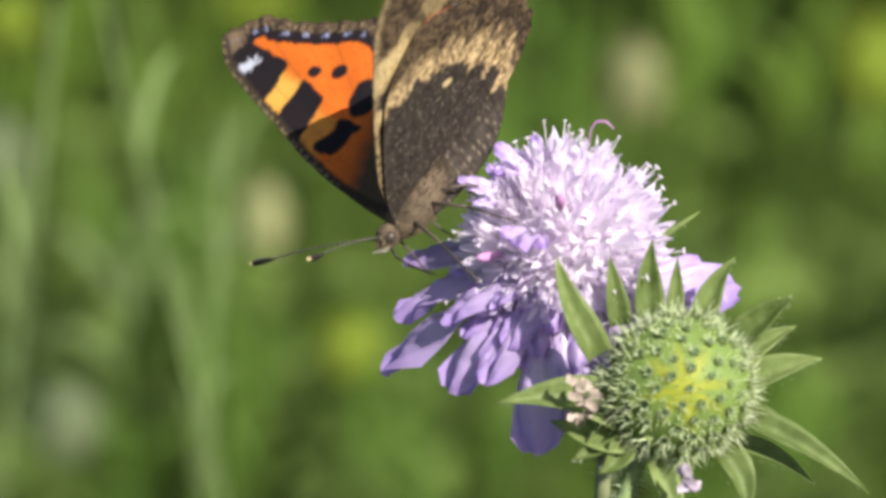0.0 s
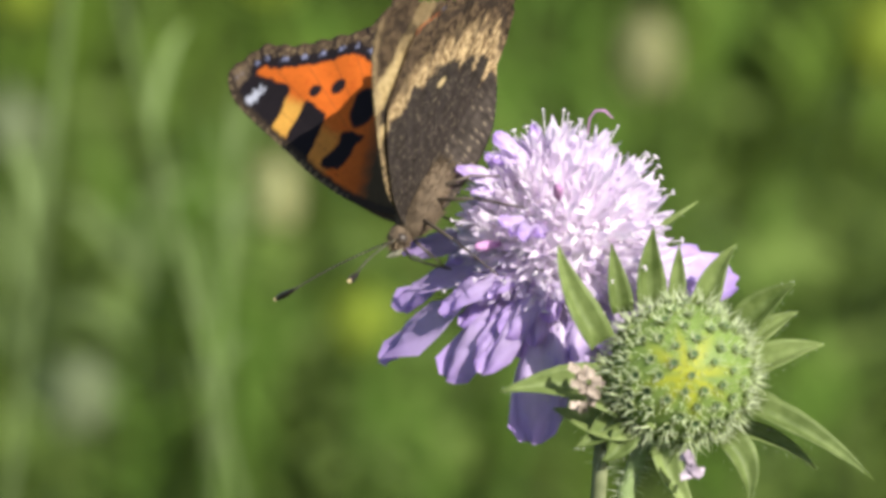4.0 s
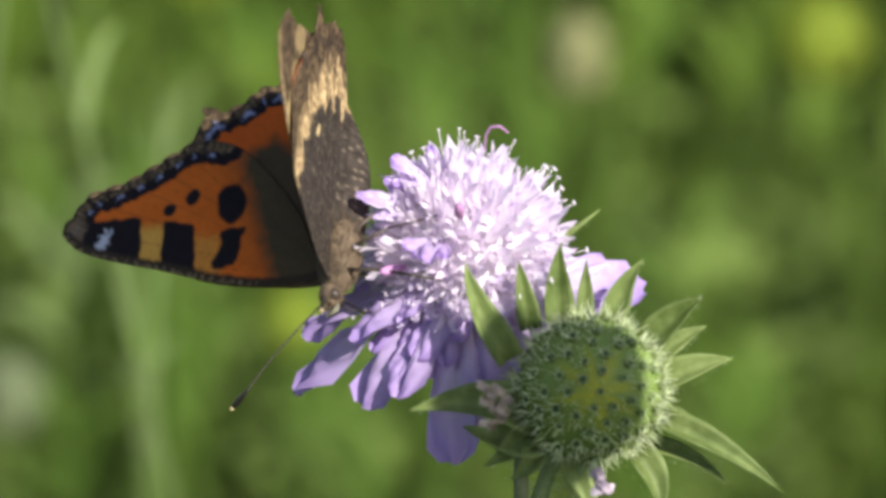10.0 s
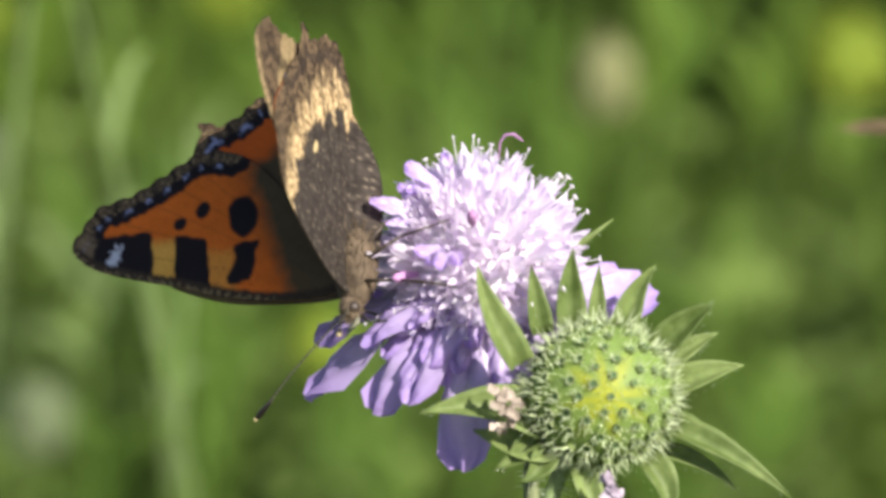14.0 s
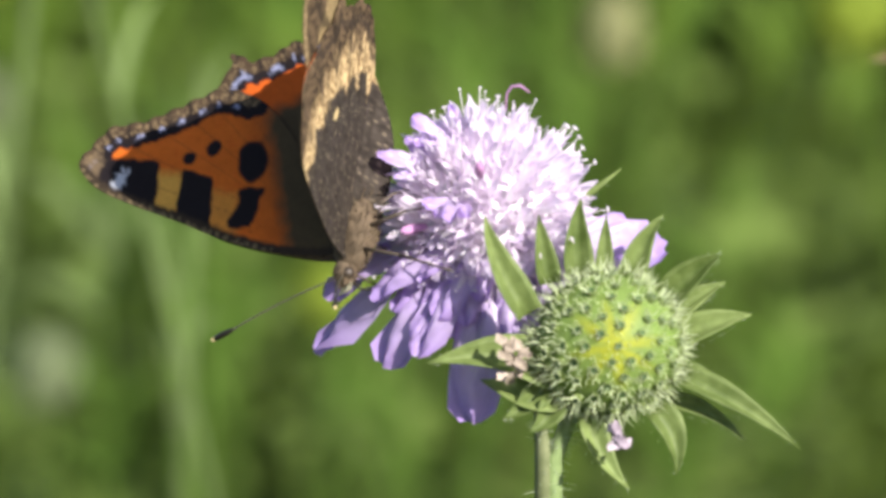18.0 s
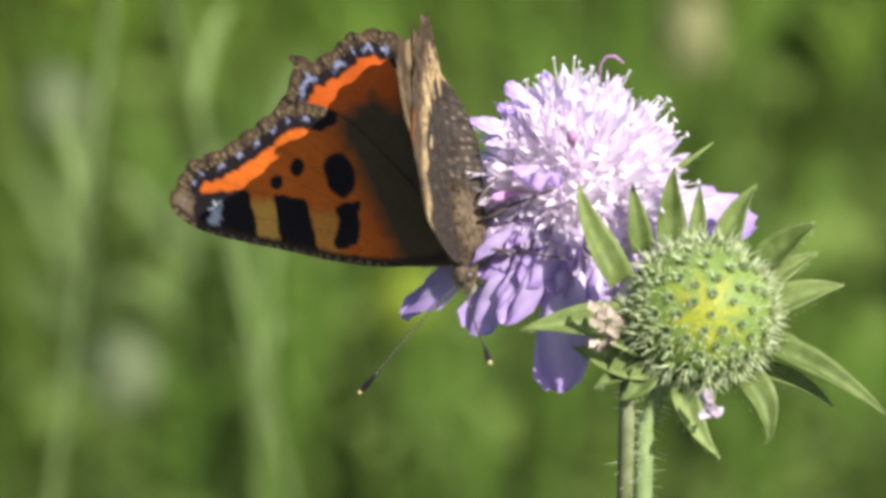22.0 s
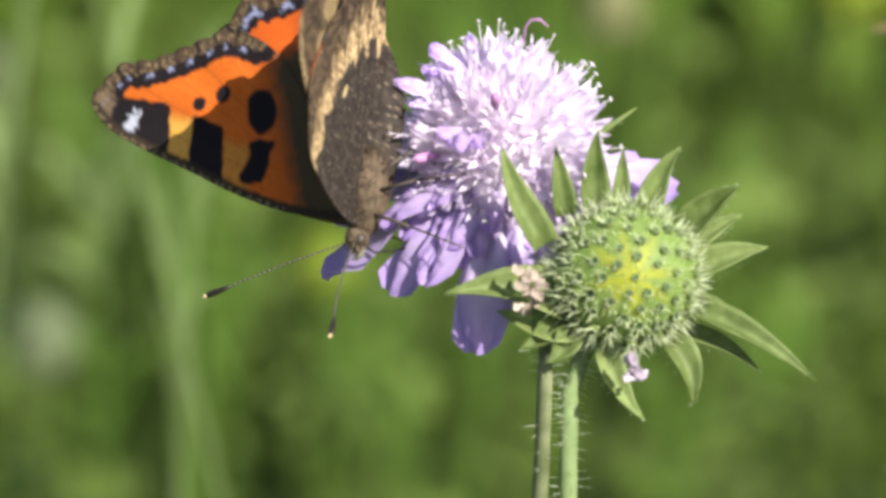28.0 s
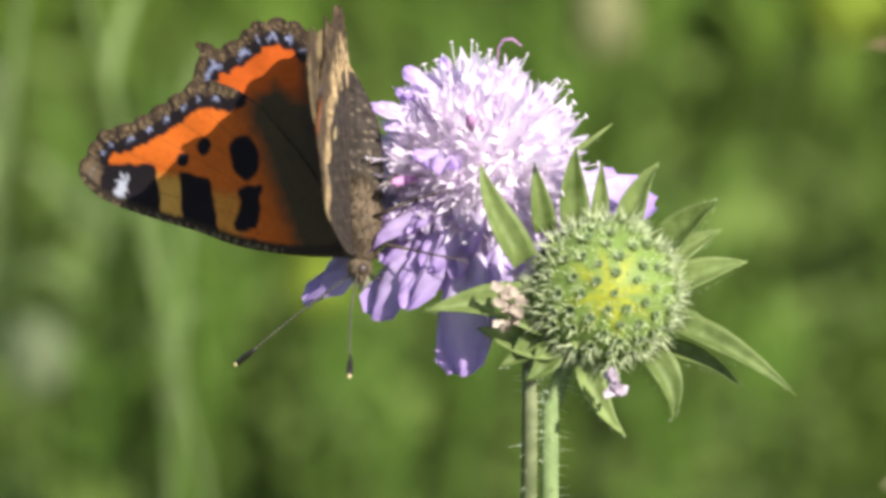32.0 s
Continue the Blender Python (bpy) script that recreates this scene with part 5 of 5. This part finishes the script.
    walk(butterfly, [
        (0.0, perch(-4.10, -2.99, 6.71, -6.4, 50.2, -157.9)), (0.5, perch(-4.94, -2.99, 6.92, -5.8, 50.0, -157.4)), (1.0, perch(-6.78, -3.02, 6.03, -6.1, 50.6, -156.6)),
        (1.5, perch(-7.45, -3.00, 4.21, -0.1, 58.4, -150.3)), (2.0, perch(-7.00, -2.97, 3.61, 0.9, 57.5, -150.0)), (2.5, perch(-5.59, -2.92, 3.74, -2.7, 56.0, -154.8)),
        (3.0, perch(-4.16, -2.94, 3.95, -8.1, 60.1, -160.3)), (3.5, perch(-3.98, -2.95, 4.30, -8.1, 60.5, -160.6)), (5.5, perch(-6.80, -2.92, 4.83, 10.6, 42.8, -141.6)),
        (6.0, perch(-6.12, -2.87, 5.02, 7.8, 43.8, -139.5)), (6.5, perch(-4.45, -2.78, 5.06, 11.6, 44.3, -133.4)), (7.0, perch(-3.75, -2.72, 4.75, 11.8, 50.2, -133.9)),
        (7.5, perch(-4.51, -2.72, 5.95, 13.1, 45.8, -132.6)), (8.0, perch(-5.84, -2.81, 6.03, 22.6, 41.7, -125.2)), (8.5, perch(-5.54, -2.75, 3.86, 21.4, 54.1, -126.8)),
        (9.0, perch(-4.73, -2.80, 2.30, 39.2, 54.6, -108.4)), (9.5, perch(-5.48, -2.92, 0.08, 41.4, 58.4, -108.6)), (10.0, perch(-5.04, -3.12, -0.07, 47.6, 62.4, -103.2)),
        (10.5, perch(-5.74, -3.06, 1.02, 34.9, 59.1, -118.5)), (11.0, perch(-4.67, -3.06, 0.51, 40.9, 61.5, -111.5)), (11.5, perch(-4.05, -3.05, 0.82, 35.6, 58.9, -117.7)),
        (12.0, perch(-3.16, -3.03, 1.95, 35.1, 59.7, -116.1)), (12.5, perch(-4.60, -3.08, 3.26, 31.5, 55.7, -120.4)), (13.0, perch(-6.22, -3.01, 2.22, 33.3, 65.4, -118.1)),
        (13.5, perch(-6.64, -3.10, 1.40, 58.0, 69.3, -94.6)), (14.0, perch(-5.82, -3.11, 0.68, 58.3, 67.0, -96.0)), (14.5, perch(-4.50, -3.11, 0.60, 61.5, 64.6, -91.1)),
        (16.5, perch(-7.14, -2.71, 0.21, 41.9, 54.6, -108.6)), (17.0, perch(-7.72, -2.53, 0.31, 41.0, 60.9, -109.6)), (17.5, perch(-6.77, -2.55, 0.79, 35.6, 63.1, -114.6)),
        (18.0, perch(-6.60, -2.59, -0.33, 33.6, 66.9, -117.5)), (18.5, perch(-6.68, -2.73, -0.49, 29.6, 67.2, -121.7)), (19.0, perch(-6.98, -2.79, 0.50, 31.5, 67.2, -119.7)),
        (19.5, perch(-7.58, -2.77, 0.09, 31.0, 67.9, -120.0)), (20.0, perch(-7.56, -2.78, -1.62, 35.4, 71.8, -114.6)), (20.5, perch(-6.67, -2.85, -3.47, 109.2, 82.0, -39.8)),
        (21.0, perch(-4.11, -3.00, -2.27, 153.9, 78.8, 6.3)), (21.5, perch(-3.18, -2.99, -0.72, 145.7, 82.7, -1.0)), (22.0, perch(-3.79, -3.02, -0.54, 136.8, 83.8, -10.4)),
        (22.5, perch(-4.39, -3.03, -1.22, 137.6, 84.1, -9.7)), (23.0, perch(-3.51, -3.02, -0.76, 139.5, 84.6, -8.0)), (23.5, perch(-2.16, -3.00, -0.07, 146.3, 85.2, -1.3)),
        (24.0, perch(-2.47, -3.05, -0.55, 135.3, 86.1, -12.7)), (24.5, perch(-3.21, -3.07, -1.52, 137.6, 83.2, -9.8)), (25.0, perch(-3.77, -3.04, -1.19, 138.9, 83.0, -9.3)),
        (25.5, perch(-4.59, -3.05, -1.31, 127.3, 84.8, -21.5)), (27.5, perch(-4.90, -3.14, -0.15, -8.7, 81.5, -158.7)), (28.0, perch(-5.65, -3.23, -0.12, -4.9, 80.6, -156.0)),
        (28.5, perch(-6.97, -3.16, -1.51, -13.2, 82.6, -164.1)), (29.0, perch(-7.21, -3.10, -1.30, 14.2, 80.6, -134.9)), (29.5, perch(-6.75, -3.05, -0.89, 15.5, 77.5, -134.3)),
        (30.0, perch(-6.25, -2.95, -0.41, 9.2, 79.5, -140.9)), (30.5, perch(-6.12, -2.95, -0.27, 13.5, 80.3, -136.1)), (31.0, perch(-6.09, -2.97, -0.47, 32.3, 79.0, -114.4)),
        (31.5, perch(-5.37, -2.98, -1.61, 61.9, 84.9, -85.6)), (32.0, perch(-5.18, -2.97, -1.27, 131.1, 88.3, -20.6)),
    ])
    fold = [
        (0.0, 31.7, 47.6, 1.3, 3.9, 0.0), (0.5, 31.7, 47.6, 1.3, 3.9, 0.0), (1.0, 31.7, 47.6, 1.3, 3.9, 0.0), (1.5, 29.7, 46.6, 1.3, 3.9, 0.0), (2.0, 29.7, 47.6, 1.3, 3.9, 0.0),
        (2.5, 27.7, 45.6, 1.3, 3.9, 0.0), (3.0, 24.7, 42.6, 1.3, 3.9, 0.0), (3.5, 24.7, 43.6, 1.3, 3.9, 0.0), (5.5, 25.1, 41.7, -1.3, -1.7, 0.0), (6.0, 30.4, 34.6, -1.9, -11.7, -0.3),
        (6.5, 33.6, 36.4, -0.4, -14.8, -1.3), (7.0, 34.7, 38.2, 1.0, -18.0, -2.3), (7.5, 33.5, 33.0, -0.9, -17.6, -0.9), (8.0, 34.4, 31.3, -2.8, -15.2, -0.5), (8.5, 37.2, 36.5, -2.4, -14.1, -0.9),
        (9.0, 38.0, 39.2, -1.0, -9.9, -0.3), (9.5, 34.9, 37.8, 1.0, -5.3, -1.0), (10.0, 34.7, 40.4, 3.0, -4.6, -1.7), (10.5, 35.3, 41.2, 4.1, -2.3, -1.3), (11.0, 32.9, 39.0, 5.3, -1.1, -0.9),
        (11.5, 33.4, 39.9, 6.5, 0.2, -0.4), (12.0, 30.0, 35.7, 7.6, 0.5, 0.0), (12.5, 31.8, 37.0, 10.7, 0.9, -1.0), (13.0, 35.5, 40.2, 12.7, -0.6, -2.1), (13.5, 39.2, 43.5, 11.8, -0.3, -3.0),
        (14.0, 40.0, 43.7, 10.7, -2.9, -4.0), (14.5, 35.2, 38.9, 9.0, -0.9, -4.2), (16.5, 40.9, 45.4, 9.3, -7.6, -1.5), (17.0, 34.2, 38.5, 9.5, -5.0, -1.7), (17.5, 37.1, 41.2, 12.6, -3.5, -1.7),
        (18.0, 39.0, 42.9, 13.8, -5.9, -1.7), (18.5, 35.4, 40.4, 14.4, -2.8, -1.3), (19.0, 31.9, 36.9, 14.0, -2.4, -1.0), (19.5, 33.3, 39.3, 13.6, -2.9, -0.7), (20.0, 33.7, 39.8, 12.2, -3.4, -0.3),
        (20.5, 36.9, 42.8, 14.1, -1.6, -0.1), (21.0, 34.0, 40.8, 17.0, 0.2, 0.1), (21.5, 33.2, 39.8, 17.8, 1.0, 0.3), (22.0, 33.4, 39.8, 18.7, 0.8, 0.5), (22.5, 33.3, 39.7, 18.6, 0.8, 0.6),
        (23.0, 33.4, 39.6, 18.6, 0.8, 0.6), (23.5, 34.3, 40.6, 18.5, 0.8, 0.7), (24.0, 33.3, 39.5, 18.4, 0.7, 0.7), (24.5, 34.2, 40.5, 18.5, 0.9, 0.7), (25.0, 34.1, 40.6, 18.5, 0.9, 0.5),
        (25.5, 34.1, 40.6, 18.5, 1.0, 0.5), (27.5, 35.7, 42.7, 15.7, 2.4, 0.1), (28.0, 36.7, 43.7, 15.2, 2.5, 0.0), (28.5, 36.7, 43.6, 15.2, 1.9, 0.0), (29.0, 32.7, 39.6, 16.1, 1.3, -0.1),
        (29.5, 31.7, 38.6, 17.1, 0.7, -0.1), (30.0, 35.7, 42.5, 16.6, 0.1, -0.1), (30.5, 34.6, 41.5, 16.0, -0.6, -0.2), (31.0, 30.6, 37.4, 15.5, -0.2, -0.2), (31.5, 32.2, 35.6, 16.8, 0.3, -1.2),
        (32.0, 34.8, 34.8, 18.2, 0.8, -2.3),
    ]
    walk(hindwing_right, [(t, hinge(-1, a, r)) for t, a, b, s, h, r in fold])
    walk(forewing_right, [(t, hinge(-1, a)) for t, a, b, s, h, r in fold])
    walk(forewing_left, [(t, hinge(1, b, s)) for t, a, b, s, h, r in fold])
    walk(hindwing_left, [(t, hinge(1, b - 0.4, h)) for t, a, b, s, h, r in fold])
    out = straw.location.copy()
    walk(straw, [(t, Matrix.Translation(out + Vector((x * MM, 0, z * MM)))) for t, x, z in ((0.0, 10, 0), (11.0, 10, 0), (12.5, 6, -1), (14.0, 1.5, -2), (17.0, 2, 0), (18.0, 3.5, 0), (20.0, 0, 0), (21.0, 5, 0), (22.0, 8, 0), (25.0, 6, 0), (29.0, 3, 0), (30.0, 2.5, 0), (32.0, 4, 0))])
    rest = shade_blade.location.copy()
    walk(shade_blade, [(t, Matrix.Translation(rest + Vector((x * MM, 0, z * MM)))) for t, x, z in (
        (0.0, 28, -8), (1.6, 28, -8), (2.0, 12, -14), (2.4, 5, -6), (2.8, 4.5, 0), (3.2, 1.5, -3), (3.5, 3, -14), (4.2, 28, -16), (8.4, 28, -16), (9.2, 2, -11), (9.6, 0, -5),
        (10.0, -1, 1), (10.4, -1.5, 5), (10.8, -1.5, 4), (11.2, -0.5, 2), (11.6, 1, -4), (12.0, 4, -10), (12.6, 28, -14), (32.0, 28, -14))])
    walk(antenna_right, [
        (0.0, feeler(-13, -60)), (1.0, feeler(-6, -60)), (2.0, feeler(-7, -59)), (3.0, feeler(-9, -53)),
        (6.0, feeler(-6, -61)), (7.0, feeler(-9, -61)), (8.0, feeler(-7, -70)), (9.0, feeler(-5, -62)),
        (11.0, feeler(-11, -61)), (12.0, feeler(-16, -66)), (13.0, feeler(-9, -61)), (17.0, feeler(-20, -68)),
        (19.0, feeler(-21, -63)), (21.0, feeler(-25, -48)), (23.0, feeler(-22, -47)), (25.0, feeler(-22, -49)),
        (28.0, feeler(-38, -54)), (30.0, feeler(-28, -57)), (31.0, feeler(-28, -61)), (32.0, feeler(-30, -50)),
    ])
    walk(antenna_left, [
        (0.0, feeler(-32, 46)), (1.0, feeler(-27, 46)), (2.0, feeler(-21, 48)), (3.0, feeler(-25, 53)),
        (23.0, feeler(-21, 56)), (25.0, feeler(-22, 53)), (28.0, feeler(-24, 47)), (32.0, feeler(-24, 47)),
    ])


motions()
